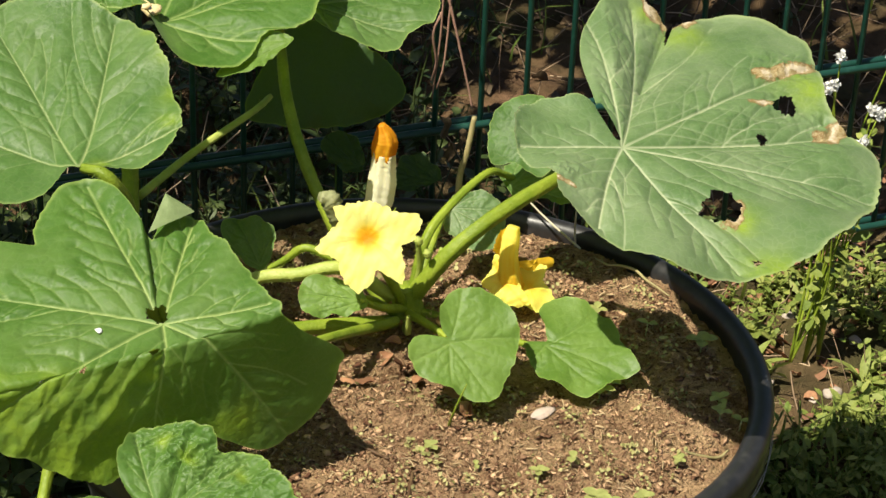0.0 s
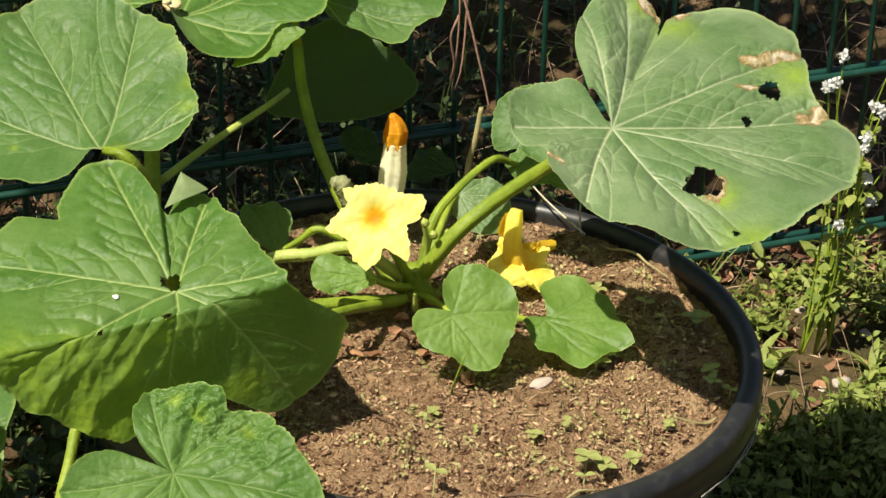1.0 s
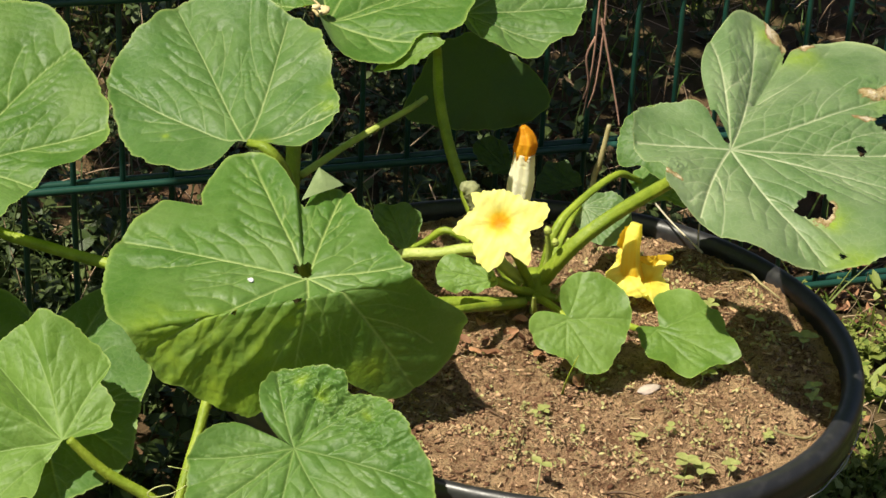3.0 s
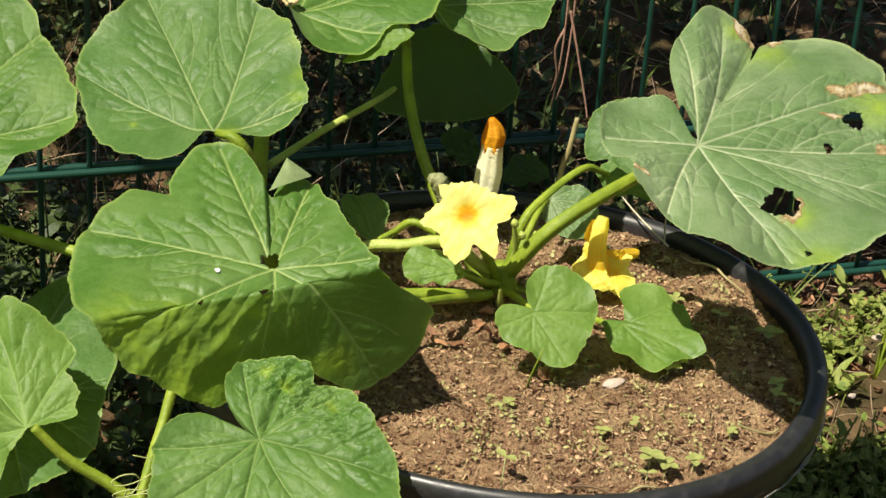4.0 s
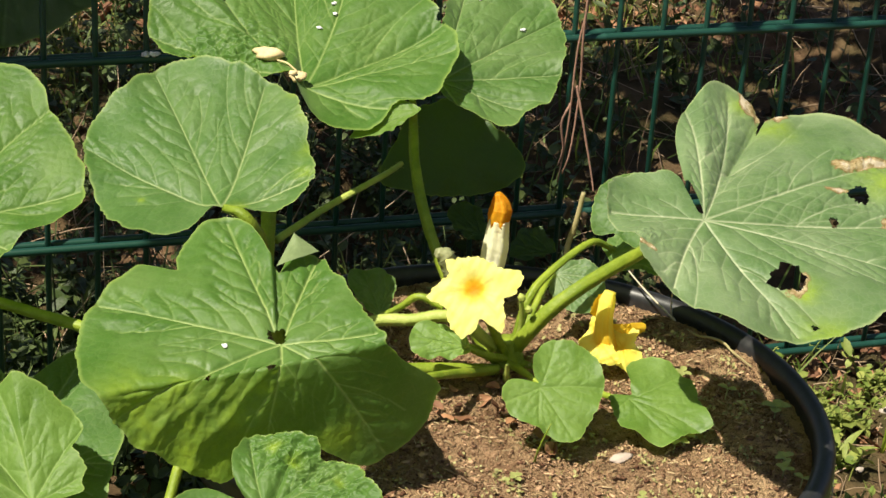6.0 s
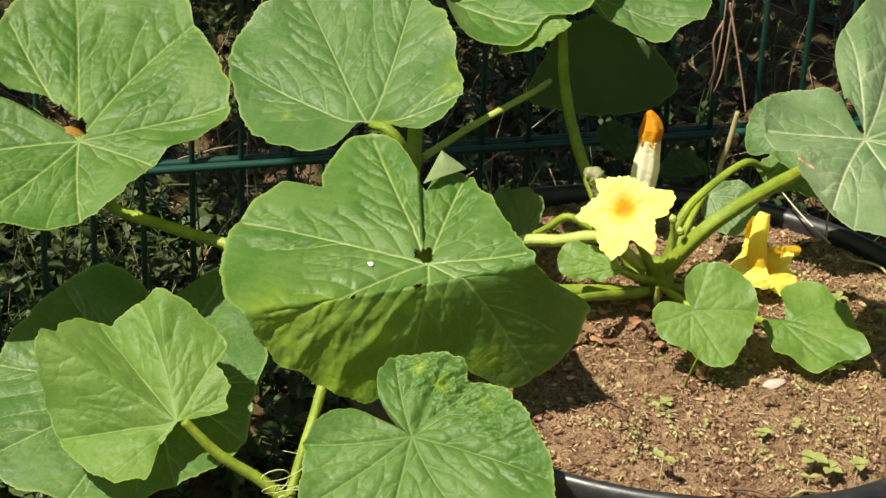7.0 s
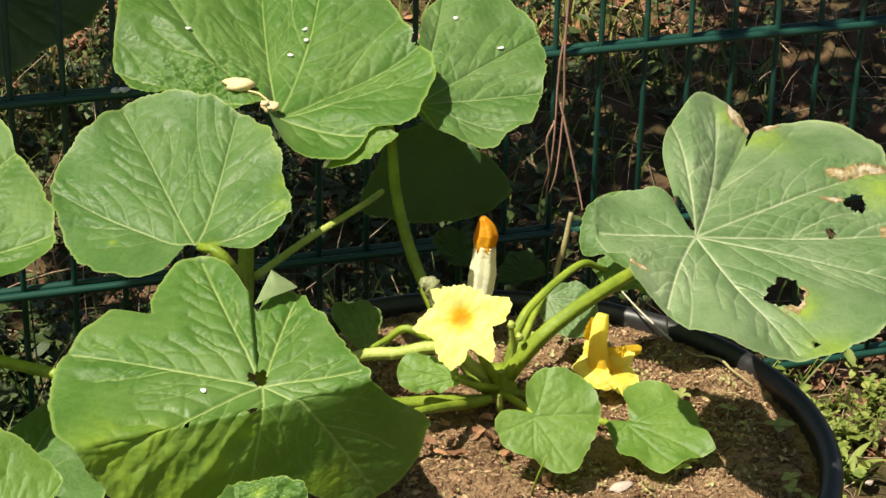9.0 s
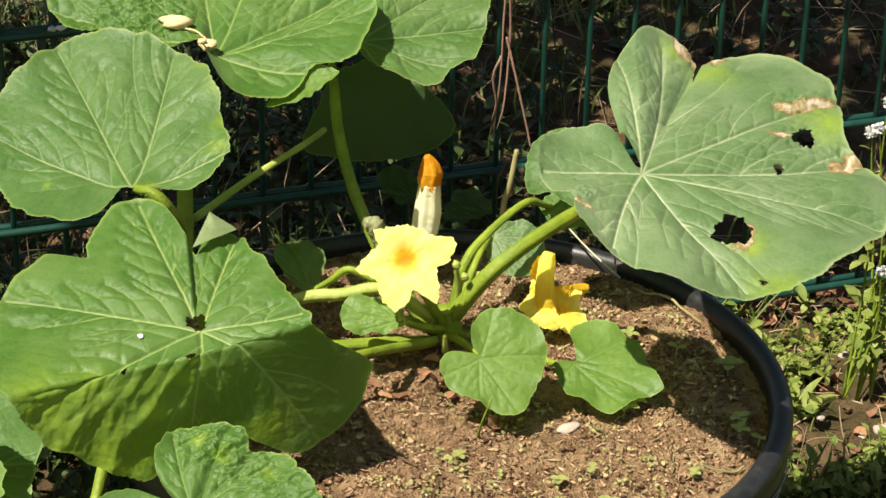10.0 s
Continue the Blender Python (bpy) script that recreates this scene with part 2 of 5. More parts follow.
# ---- building helpers ----
def mesh_of(name, verts, faces, material, smooth=True):
    data = bpy.data.meshes.new(name)
    data.from_pydata(np.asarray(verts, float).tolist(), [], faces)
    if smooth:
        data.shade_smooth()
    data.materials.append(material)
    return data


def part_of(name, data, parent, label=""):
    """One mesh object under a thing or a part, whose vertices are in the world's axes."""
    ob = new(name, data)
    ob.parent = parent
    ob.matrix_parent_inverse = parent.matrix_world.inverted()
    return tagged(ob, label) if label else ob


def thing_at(name, place, label, category, group="", kind=""):
    ob = new(name)
    ob.location = place
    ob.empty_display_size = 0.02
    bpy.context.view_layer.update()
    return tagged(ob, label, category, group, kind)


def spline(points, count):
    """A smooth line through a few points."""
    p = np.asarray(points, float)
    p = np.vstack([2 * p[0] - p[1], p, 2 * p[-1] - p[-2]])
    t = np.linspace(0, len(p) - 3 - 1e-6, count)
    k, f = t.astype(int), (t % 1)[:, None]
    a, b, c, d = p[k], p[k + 1], p[k + 2], p[k + 3]
    return 0.5 * (2 * b + (c - a) * f + (2 * a - 5 * b + 4 * c - d) * f**2 + (3 * b - a - 3 * c + d) * f**3)


def tube_mesh(name, points, radii, material, sides=12, steps=40, ribs=0, rough=0.0, seed=0, hairs=0):
    line = spline(points, steps)
    rad = np.interp(np.linspace(0, 1, steps), np.linspace(0, 1, len(radii)), radii)
    rng = np.random.default_rng(seed)
    tang = np.gradient(line, axis=0)
    tang /= np.linalg.norm(tang, axis=1)[:, None]
    chord = np.abs(line[-1] - line[0])
    side = np.cross(tang, np.eye(3)[int(np.argmin(chord))] + 0.05)
    side /= np.linalg.norm(side, axis=1)[:, None]
    up = np.cross(side, tang)
    ang = np.arange(sides) * 2 * np.pi / sides
    bulge = 1 + (0.1 * np.cos(ang * ribs) if ribs else 0 * ang)
    r = rad[:, None] * bulge[None] * (1 + rough * rng.normal(size=(steps, sides)))
    verts = line[:, None] + r[..., None] * (np.cos(ang)[None, :, None] * side[:, None] + np.sin(ang)[None, :, None] * up[:, None])
    faces = [(i * sides + j, i * sides + (j + 1) % sides, (i + 1) * sides + (j + 1) % sides, (i + 1) * sides + j)
             for i in range(steps - 1) for j in range(sides)]
    faces += [tuple(range(sides))[::-1], tuple(range((steps - 1) * sides, steps * sides))]
    verts = verts.reshape(-1, 3)
    if hairs:
        i, j = rng.integers(1, steps - 1, hairs), rng.integers(0, sides, hairs)
        root = verts[i * sides + j]
        out = root - line[i]
        out /= np.linalg.norm(out, axis=1)[:, None]
        tip = root + out * rng.uniform(0.0008, 0.0022, (hairs, 1)) + rng.normal(size=(hairs, 3)) * 0.0005
        base = len(verts)
        verts = np.vstack([verts, root - tang[i] * 0.00011, root + tang[i] * 0.00011, tip])
        faces += [(base + q, base + hairs + q, base + 2 * hairs + q) for q in range(hairs)]
    return mesh_of(name, verts, faces, material)


def smooth_noise(u, v, seed, waves=7, scale=1.0):
    """Soft random swell over leaf coordinates."""
    rng = np.random.default_rng(seed)
    total = np.zeros_like(u)
    for _ in range(waves):
        k, phase = rng.normal(size=2) * scale, rng.uniform(0, 2 * np.pi)
        total += np.sin(u * k[0] + v * k[1] + phase)
    return total / waves


def near_lines(u, v, lines):
    """Distance to the nearest of many short lines and how far along it, from 0 to 1."""
    best, along = np.full(u.shape, 9.0), np.zeros(u.shape)
    for (ax, ay), (bx, by) in lines:
        dx, dy = bx - ax, by - ay
        f = np.clip(((u - ax) * dx + (v - ay) * dy) / (dx * dx + dy * dy + 1e-12), 0, 1)
        d = np.hypot(u - ax - f * dx, v - ay - f * dy)
        closer = d < best
        best, along = np.where(closer, d, best), np.where(closer, f, along)
    return best, along


def leaf_mesh(name, at, n, u, margin, pet=(0, 0), axis=None, fold=None, crumple=0.0, turned_away=(0, 0, 1), seed=1, cup=0.0, wave=0.006, pucker=0.0011, relief=0.0055, rings=110, spokes=600,
              holes=(), slits=(), burns=(), yellows=(), veins=1.0, pleats=(), creases=(), overlaps=(), crinkles=(), flap_glow=0.0, material=None, fan=(0, 32, -32, 68, -68, 108, -108, 145, -145)):
    """A squash leaf: a lobed blade round a point, its margin given as reaches in millimetres all round, with palmate veins from the stalk."""
    n, u = np.array(n, float), np.array(u, float)
    n /= np.linalg.norm(n)
    u -= n * (u @ n)
    u /= np.linalg.norm(u)
    side = np.cross(n, u)
    reach = np.array(margin, float) / 1000
    count = len(reach)
    theta = np.arange(spokes) * 2 * np.pi / spokes
    place = theta / (2 * np.pi) * count
    k, f = place.astype(int), place % 1
    a, b, c, d = (reach[(k + j) % count] for j in (-1, 0, 1, 2))
    edge = 0.5 * (2 * b + (c - a) * f + (2 * a - 5 * b + 4 * c - d) * f**2 + (3 * b - a - 3 * c + d) * f**3)
    edge = np.maximum(edge, 0.5 * np.minimum(b, c))
    rng = np.random.default_rng(seed)
    teeth = np.interp(np.arange(spokes), np.arange(0, spokes + 3, 3), rng.normal(size=len(np.arange(0, spokes + 3, 3))))
    tooth = max(24, int(2 * math.pi * reach.mean() / 0.0062))
    saw = 1 - np.abs(((theta / (2 * np.pi) * tooth + 0.35 * np.sin(theta * 11 + seed) + 0.5 * np.sin(theta * 5)) % 1) - 0.35) * 1.6
    lobes = 0.0007 * np.sin(theta * 17 + 2 * np.sin(theta * 4 + seed)) + 0.0006 * np.sin(theta * 29 + 3 * np.sin(theta * 3))
    edge = edge + (0.0010 * saw * (0.6 + 0.4 * np.sin(theta * 9 + 2 * seed)) + lobes + 0.00028 * teeth) * min(1, reach.mean() / 0.08)
    s = np.concatenate([[0.006], (np.arange(1, rings + 1) / rings) ** 0.85])
    U, V = s[:, None] * edge[None] * np.cos(theta), s[:, None] * edge[None] * np.sin(theta)
    S = np.repeat(s[:, None], spokes, 1)
    size = reach.mean()
    # veins
    pet = np.array(pet, float)
    if axis is None:
        axis = math.degrees(math.atan2(-pet[1], -pet[0])) if np.hypot(*pet) > 0.12 * size else 0.0

    def to_margin(start, angle):
        way = np.array([math.cos(angle), math.sin(angle)])
        length = 0.0
        while length < 0.5:
            q = start + way * (length + 0.004)
            th = math.atan2(q[1], q[0]) % (2 * math.pi)
            if np.hypot(*q) > np.interp(th, theta, edge, period=2 * math.pi) * 0.985:
                break
            length += 0.004
        return length

    main, forks, second, third = [], [], [], []

    def run_vein(start, ang, length, bend, keep):
        pts = [start + length * q * np.array([math.cos(ang + bend * q), math.sin(ang + bend * q)]) for q in np.linspace(0, 1, 8)]
        keep += list(zip(pts[:-1], pts[1:]))
        return pts

    for off in fan:
        ang = radians(axis + off)
        length = to_margin(pet, ang)
        if length < 0.2 * size:
            continue
        bend = rng.normal() * 0.10
        pts = run_vein(pet, ang, length, bend, main)
        for k, q in ((3, 0.8), (5, -0.7)):
            if length > 0.6 * size:
                way_on = ang + bend * k / 7
                sign = 1 if rng.uniform() < 0.5 else -1
                run_vein(pts[k], way_on + sign * 0.62, 0.9 * to_margin(pts[k], way_on + sign * 0.62) * rng.uniform(0.6, 1), -sign * 0.25, forks)
        ribs = max(6, int(length / 0.0115))
        for j, q in enumerate(np.linspace(0.14, 0.94, ribs) + rng.normal(size=ribs) * 0.012):
            root = pet + length * q * np.array([math.cos(ang + bend * q), math.sin(ang + bend * q)])
            turn = ang + (0.8 if j % 2 else -0.8) + rng.normal() * 0.12
            run = min(0.96 * to_margin(root, turn), 0.40 * length * (1.15 - q) + 0.010) * rng.uniform(0.7, 1.0)
            curve = -0.35 if j % 2 else 0.35
            mid = root + run * 0.5 * np.array([math.cos(turn), math.sin(turn)])
            end = mid + run * 0.5 * np.array([math.cos(turn + curve), math.sin(turn + curve)])
            second += [(root, mid), (mid, end)]
            for w in (-0.9, 0.9):
                third.append((mid, mid + 0.4 * run * np.array([math.cos(turn + w), math.sin(turn + w)])))
    d1, _ = near_lines(U, V, main)
    df, _ = near_lines(U, V, forks) if forks else (np.full(U.shape, 9.0), None)
    d2, _ = near_lines(U, V, second)
    d3, _ = near_lines(U, V, third)
    far = np.hypot(U - pet[0], V - pet[1])
    w1 = np.clip(0.00115 - 0.0008 * far / (2 * size), 0.00042, 1) * (size / 0.11) ** 0.5
    vein = np.exp(-((d1 / w1) ** 4)) + 0.75 * np.exp(-((df / (0.7 * w1)) ** 4)) + 0.40 * np.exp(-((d2 / (0.55 * w1)) ** 2)) + 0.15 * np.exp(-((d3 / (0.6 * w1)) ** 2))
    vein = vein * np.clip(1.15 - 0.55 * far / (1.6 * size), 0.4, 1) * (0.85 + 0.3 * smooth_noise(U, V, seed + 51, 6, 120))
    vein = np.maximum(vein * min(1, (size / 0.085)) ** 0.8, 0.6 * np.clip((S - 0.978) / 0.02, 0, 1))
    vein = np.where(S < 0.978, vein * veins, vein)
    d1 = np.minimum(d1, df + 0.004)
    near = np.minimum(d1, d2 * 1.1)
    H = 1.5 * pucker * (1 - np.exp(-near / 0.0042)) - 0.5 * pucker * np.exp(-((d1 / (2 * w1)) ** 2))
    H += relief * (1 - np.exp(-d1 / 0.016)) * np.clip(far / (0.5 * size), 0, 1)
    H -= 0.35 * pucker * np.exp(-((d3 / 0.0018) ** 2))
    H += pucker * 0.35 * smooth_noise(U, V, seed + 5, 9, 330)
    H += cup * S**2 * size
    H += wave * S**2 * smooth_noise(U, V, seed + 9, 6, 28) + wave * 0.5 * S**4 * np.sin(theta * 7 + seed)
    for ax, ay, bx, by, deep, wide in creases:
        q = np.clip(((U - ax) * (bx - ax) + (V - ay) * (by - ay)) / ((bx - ax) ** 2 + (by - ay) ** 2), 0, 1)
        H = H - deep * np.exp(-np.hypot(U - ax - q * (bx - ax), V - ay - q * (by - ay)) / wide)
    for ax, ay, bx, by, tall, wide in overlaps:
        dx, dy = bx - ax, by - ay
        q = ((U - ax) * dx + (V - ay) * dy) / (dx * dx + dy * dy)
        gap = ((U - ax) * dy - (V - ay) * dx) / math.hypot(dx, dy)
        H = H + tall * np.clip(q * 2.5, 0, 1) * np.exp(np.minimum(gap, 0) / wide) / (1 + np.exp(np.clip(gap / 0.0004, -50, 50)))
    for x, y, r, amp in crinkles:
        bu, bv = U + 0.0035 * smooth_noise(U, V, seed + 73, 7, 110), V + 0.0035 * smooth_noise(U, V, seed + 74, 7, 110)
        rough = 0.5 - np.abs(smooth_noise(bu, bv, seed + 71, 9, 290)) * 2.4 - np.abs(smooth_noise(bv, bu, seed + 72, 9, 620)) * 0.9
        H = H + amp * rough * np.exp(-((np.hypot(U - x, V - y) / r) ** 4))
    if pleats:
        turn = np.degrees(np.arctan2(V - pet[1], U - pet[0]))
        order = np.argsort(np.array(fan) % 360)
        H = H + far * np.interp((turn - axis) % 360, (np.array(fan) % 360)[order], np.array(pleats)[order], period=360)
    H = H - H[-1].mean()
    # spots
    burn, yellow = np.zeros_like(U), np.zeros_like(U)
    WU, WV = U + 0.006 * smooth_noise(U, V, seed + 31, 7, 190), V + 0.006 * smooth_noise(U, V, seed + 32, 7, 190)
    for x, y, r, stretch, turn in burns:
        cu, cv = (WU - x) * math.cos(turn) + (WV - y) * math.sin(turn), (WV - y) * math.cos(turn) - (WU - x) * math.sin(turn)
        streak = 0.95 + 0.6 * smooth_noise(cu * 0.3, cv, seed + 61, 8, 900)
        burn = np.maximum(burn, 1.6 * streak * np.exp(-((np.hypot(cu / stretch, cv) / r) ** 2)))
    for x, y, r in yellows:
        yellow = np.maximum(yellow, 1.15 * np.exp(-((np.hypot(WU - x, WV - y) / r) ** 2)))
    yellow = np.maximum(yellow, 0.5 * np.clip((S - 0.975) / 0.025, 0, 1))
    burn = np.maximum(burn, 0.55 * np.clip((S - 0.985) / 0.015, 0, 1) * (smooth_noise(U, V, seed + 3, 6, 60) > 0.1))
    # a bend over a crease
    PU, PV, PH = U.copy(), V.copy(), H.copy()
    if fold:
        off, turn, angle = fold
        cn = np.array([math.cos(radians(turn)), math.sin(radians(turn))])
        wob = 0.006 * smooth_noise(U, V, seed + 21, 5, 30)
        gap = U * cn[0] + V * cn[1] - off + wob
        c = -U * cn[1] + V * cn[0]
        bend_r, A = 0.006, np.radians(angle - 7 * np.clip(-turned_away[2] * c / 0.06, 0, 1))
        flap = np.clip(gap / 0.02, 0, 1)
        # Tints the hanging half yellow-green as if light came through it.
        yellow = np.maximum(yellow, flap_glow * flap * (0.12 + 0.88 * np.clip(0.25 - turned_away[2] * c / 0.07, 0, 1)))
        loose = np.clip(0.6 - turned_away[2] * c / 0.08, 0.06, 1)
        down, across = 0.5 * gap - 0.25 * c, c + 0.45 * gap
        folds = np.zeros_like(U)
        for k, (tight, tall) in enumerate(((70, 0.0034), (170, 0.0013), (420, 0.00055))):
            folds += tall * (0.45 - 2 * np.abs(smooth_noise(across, down, seed + 90 + k, 6, tight)))
        spine = np.clip((-0.015 - c) / 0.045, 0, 1)
        beside = np.hypot(c + 0.015 + 0.045 * spine, gap - 0.004 - 0.048 * spine)
        H = H * (1 - 0.65 * flap) + flap * crumple * (loose * folds + 0.0024 * np.exp(-((beside / 0.0065) ** 2)) + 0.0002 * loose * smooth_noise(U, V, seed + 43, 7, 700))
        H = H - flap * turned_away[0] * np.clip(turned_away[2] * c - turned_away[1], 0, 1) ** 2
        arc = np.clip(gap / bend_r, 0, A)
        over = np.clip(gap - bend_r * A, 0, None)
        run = np.where(gap < 0, gap, bend_r * np.sin(arc) + over * np.cos(A))
        drop = np.where(gap < 0, 0, bend_r * (1 - np.cos(arc)) + over * np.sin(A))
        tilt = np.clip(gap / bend_r, 0, A)
        PU += cn[0] * (run - gap + H * np.sin(tilt))
        PV += cn[1] * (run - gap + H * np.sin(tilt))
        PH = H * np.cos(tilt) - drop
    P = np.array(at)[None, None] + PU[..., None] * u + PV[..., None] * side + PH[..., None] * n
    verts = P.reshape(-1, 3)
    centre = len(verts)
    verts = np.vstack([verts, P[0].mean(0)])
    R = len(s)
    i, j = np.meshgrid(np.arange(R - 1), np.arange(spokes), indexing="ij")
    jj = (j + 1) % spokes
    quads = np.stack([i * spokes + j, (i + 1) * spokes + j, (i + 1) * spokes + jj, i * spokes + jj], -1).reshape(-1, 4)
    if len(holes) or len(slits):
        cu = (U.ravel()[quads]).mean(1)
        cv = (V.ravel()[quads]).mean(1)
        keep = np.ones(len(quads), bool)
        for x, y, r, stretch in holes:
            ang = np.arctan2(cv - y, (cu - x) / stretch)
            ragged = r * (1 + 0.14 * np.sin(ang * 3 + x * 90) + 0.08 * np.sin(ang * 7 + 1) + 0.05 * np.sin(ang * 13))
            keep &= np.hypot((cu - x) / stretch, cv - y) > ragged
        for ax, ay, bx, by, w0, w1s in slits:
            dx, dy = bx - ax, by - ay
            q = np.clip(((cu - ax) * dx + (cv - ay) * dy) / (dx * dx + dy * dy), 0, 1)
            keep &= np.hypot(cu - ax - q * dx, cv - ay - q * dy) > w0 + (w1s - w0) * q
        quads = quads[keep]
    faces = quads.tolist() + [(centre, q, (q + 1) % spokes) for q in range(spokes)]
    data = mesh_of(name, verts, faces, material or LEAF)
    for key, values in (("vein", vein), ("burn", burn), ("yellow", yellow)):
        layer = data.attributes.new(key, "FLOAT", "POINT")
        layer.data.foreach_set("value", np.append(np.clip(values.ravel(), 0, 1.6), 0).astype(np.float32))
    return data


# ---- the setting: ground ----
def graded(low, high, near_low, near_high, fine, coarse):
    """Grid lines, close together in the middle and wide far out."""
    inner = np.linspace(near_low, near_high, fine)
    q = np.geomspace(0.05, 1, coarse)
    return np.concatenate([near_low + (low - near_low) * q[::-1], inner, near_high + (high - near_high) * q])


def ground_height(x, y):
    return 0.012 * np.sin(x * 7.1 + 1.3 * np.sin(y * 5)) * np.cos(y * 6.3) + 0.008 * np.sin(x * 19 + y * 13)


gx, gy = graded(-400, 400, -1.8, 1.6, 170, 14), graded(-300, 500, -1.2, 2.6, 190, 14)
GX, GY = np.meshgrid(gx, gy, indexing="ij")
near = np.exp(-((np.hypot(GX, GY) / 3) ** 4))
GZ = ground_height(GX, GY) * near + 0.006 * near * np.random.default_rng(3).normal(size=GX.shape)
cols = len(gy)
quads = [(i * cols + j, (i + 1) * cols + j, (i + 1) * cols + j + 1, i * cols + j + 1) for i in range(len(gx) - 1) for j in range(cols - 1)]
ground = new("ground", mesh_of("ground", np.stack([GX, GY, GZ], -1).reshape(-1, 3), quads, GROUND))
tagged(ground, "dark brown garden soil with weeds and dead leaves", "ground", kind="structure")

# ---- fence: green double-rod panels ----
fence = thing_at("fence", (0, 0, 0), "dark green coated double-rod steel mesh fence behind the tub", "fence")
bar = tube_mesh("bar", [(0, 0, 0.045), (0, 0, 0.6), (0, 0, 1.08)], [0.0031, 0.0031], FENCE, 8, 4)
for i in range(-34, 33):
    ob = part_of("bar", bar, fence)
    ob.location = (0.05 * i, 0, 0)
rail = tube_mesh("rail", [(-1.72, 0, 0), (0, 0, 0), (1.62, 0, 0)], [0.0042, 0.0042], FENCE, 10, 4)
for k in range(6):
    for y in (-0.0072, 0.0072):
        ob = part_of("rail", rail, fence)
        ob.location = (0, y, 0.05 + 0.2 * k)

# ---- tub ----
TUB = np.array((-0.23, -0.487, 0.0))


def view_fitted(x, y):
    """Pulls the tub's round in on one side to fit its rim to the camera's view."""
    q = np.maximum(0, -(x - TUB[0]) * 0.7071 - (y - TUB[1]) * 0.7071)
    push = 0.125 * q**2 / 0.2715 * 0.7071
    return x + push, y + push


def lathe(name, profile, material, sides=128, centre=TUB, wobble=0.0, seed=0):
    prof = np.array(profile, float)
    ang = np.arange(sides) * 2 * np.pi / sides
    rng = np.random.default_rng(seed)
    out = 1 + wobble * np.sin(ang * 2 + 0.7) + wobble * 0.6 * np.sin(ang * 3 + 2)
    verts = np.stack([prof[:, :1] * np.cos(ang) * out, prof[:, :1] * np.sin(ang) * out, np.repeat(prof[:, 1:], sides, 1)], -1) + centre
    if centre is TUB:
        verts[..., 0], verts[..., 1] = view_fitted(verts[..., 0], verts[..., 1])
    m = len(prof)
    faces = [(i * sides + j, i * sides + (j + 1) % sides, (i + 1) * sides + (j + 1) % sides, (i + 1) * sides + j) for i in range(m - 1) for j in range(sides)]
    return mesh_of(name, verts.reshape(-1, 3), faces, material)


tub = thing_at("plant_tub", TUB, "round black plastic mortar tub filled with brown soil", "plant pot")
part_of("wall", lathe("wall", [(0.004, 0.004), (0.205, 0.0), (0.213, 0.008), (0.236, 0.14), (0.2605, 0.268), (0.2565, 0.27), (0.232, 0.14), (0.205, 0.02), (0.004, 0.016)], BLACK), tub)
roll = [(0.2615, 0.262)]
for q in np.linspace(0, 1, 15):
    a = math.pi * (1.0 - 1.12 * q)
    roll.append((0.2715 + 0.0095 * math.cos(a), 0.2945 + 0.0110 * math.sin(a)))
roll += [(0.2800, 0.286), (0.2795, 0.281), (0.2805, 0.279), (0.280, 0.272), (0.2775, 0.272), (0.2775, 0.282), (0.272, 0.285), (0.2625, 0.27)]
part_of("rim", lathe("rim", roll, BLACK, 160, TUB, 0.002), tub, "thick rolled black rim")

# ---- soil in the tub ----
SOIL_R = 0.2625


def soil_height(x, y):
    r = np.hypot(x - TUB[0], y - TUB[1]) / SOIL_R
    z = 0.299 - 0.011 * np.clip((r - 0.75) / 0.25, 0, 1) ** 2
    z = z + 0.0009 * np.sin(x * 170 + 2 * np.sin(y * 140)) * np.sin(y * 190 + x * 60) + 0.004 * np.sin(x * 31 + 2 * np.sin(y * 23)) * np.cos(y * 29) + 0.002 * np.sin(x * 83 + y * 61)
    return z + 0.012 * np.exp(-((x + 0.21) ** 2 + (y + 0.42) ** 2) / 0.003)


rng = np.random.default_rng(11)
rings, spokes = 200, 620
rr, aa = np.linspace(0.003, SOIL_R, rings), np.arange(spokes) * 2 * np.pi / spokes
X, Y = TUB[0] + rr[:, None] * np.cos(aa), TUB[1] + rr[:, None] * np.sin(aa)
Z = soil_height(X, Y) + 0.0010 * rng.normal(size=X.shape) + 0.0024 * smooth_noise(X, Y, 5, 12, 160) - 0.0038 * np.abs(smooth_noise(X, Y, 6, 10, 330)) + 0.0022 * smooth_noise(X, Y, 7, 14, 800)
X, Y = view_fitted(X, Y)
quads = [(i * spokes + j, (i + 1) * spokes + j, (i + 1) * spokes + (j + 1) % spokes, i * spokes + (j + 1) % spokes) for i in range(rings - 1) for j in range(spokes)]
soil = new("potting_soil", mesh_of("potting_soil", np.stack([X, Y, Z], -1).reshape(-1, 3), quads + [tuple(range(spokes))], SOIL))
tagged(soil, "dry crumbly brown potting soil filling the black tub", "soil", kind="stuff")


def scatter(name, count, seed, shape, where, material, label, category, size=(1, 1)):
    """Many small loose pieces in one mesh."""
    rng = np.random.default_rng(seed)
    verts, faces, base = [], [], 0
    for _ in range(count):
        spot = where(rng)
        if spot is None:
            continue
        v, fs = shape(rng, rng.uniform(*size))
        turn = np.array(Euler((rng.normal() * 0.3, rng.normal() * 0.3, rng.uniform(0, 6.28))).to_matrix())
        verts.append(v @ turn.T + spot)
        faces += [tuple(base + q for q in fc) for fc in fs]
        base += len(v)
    ob = new(name, mesh_of(name, np.vstack(verts), faces, material))
    return tagged(ob, label, category, kind="stuff")


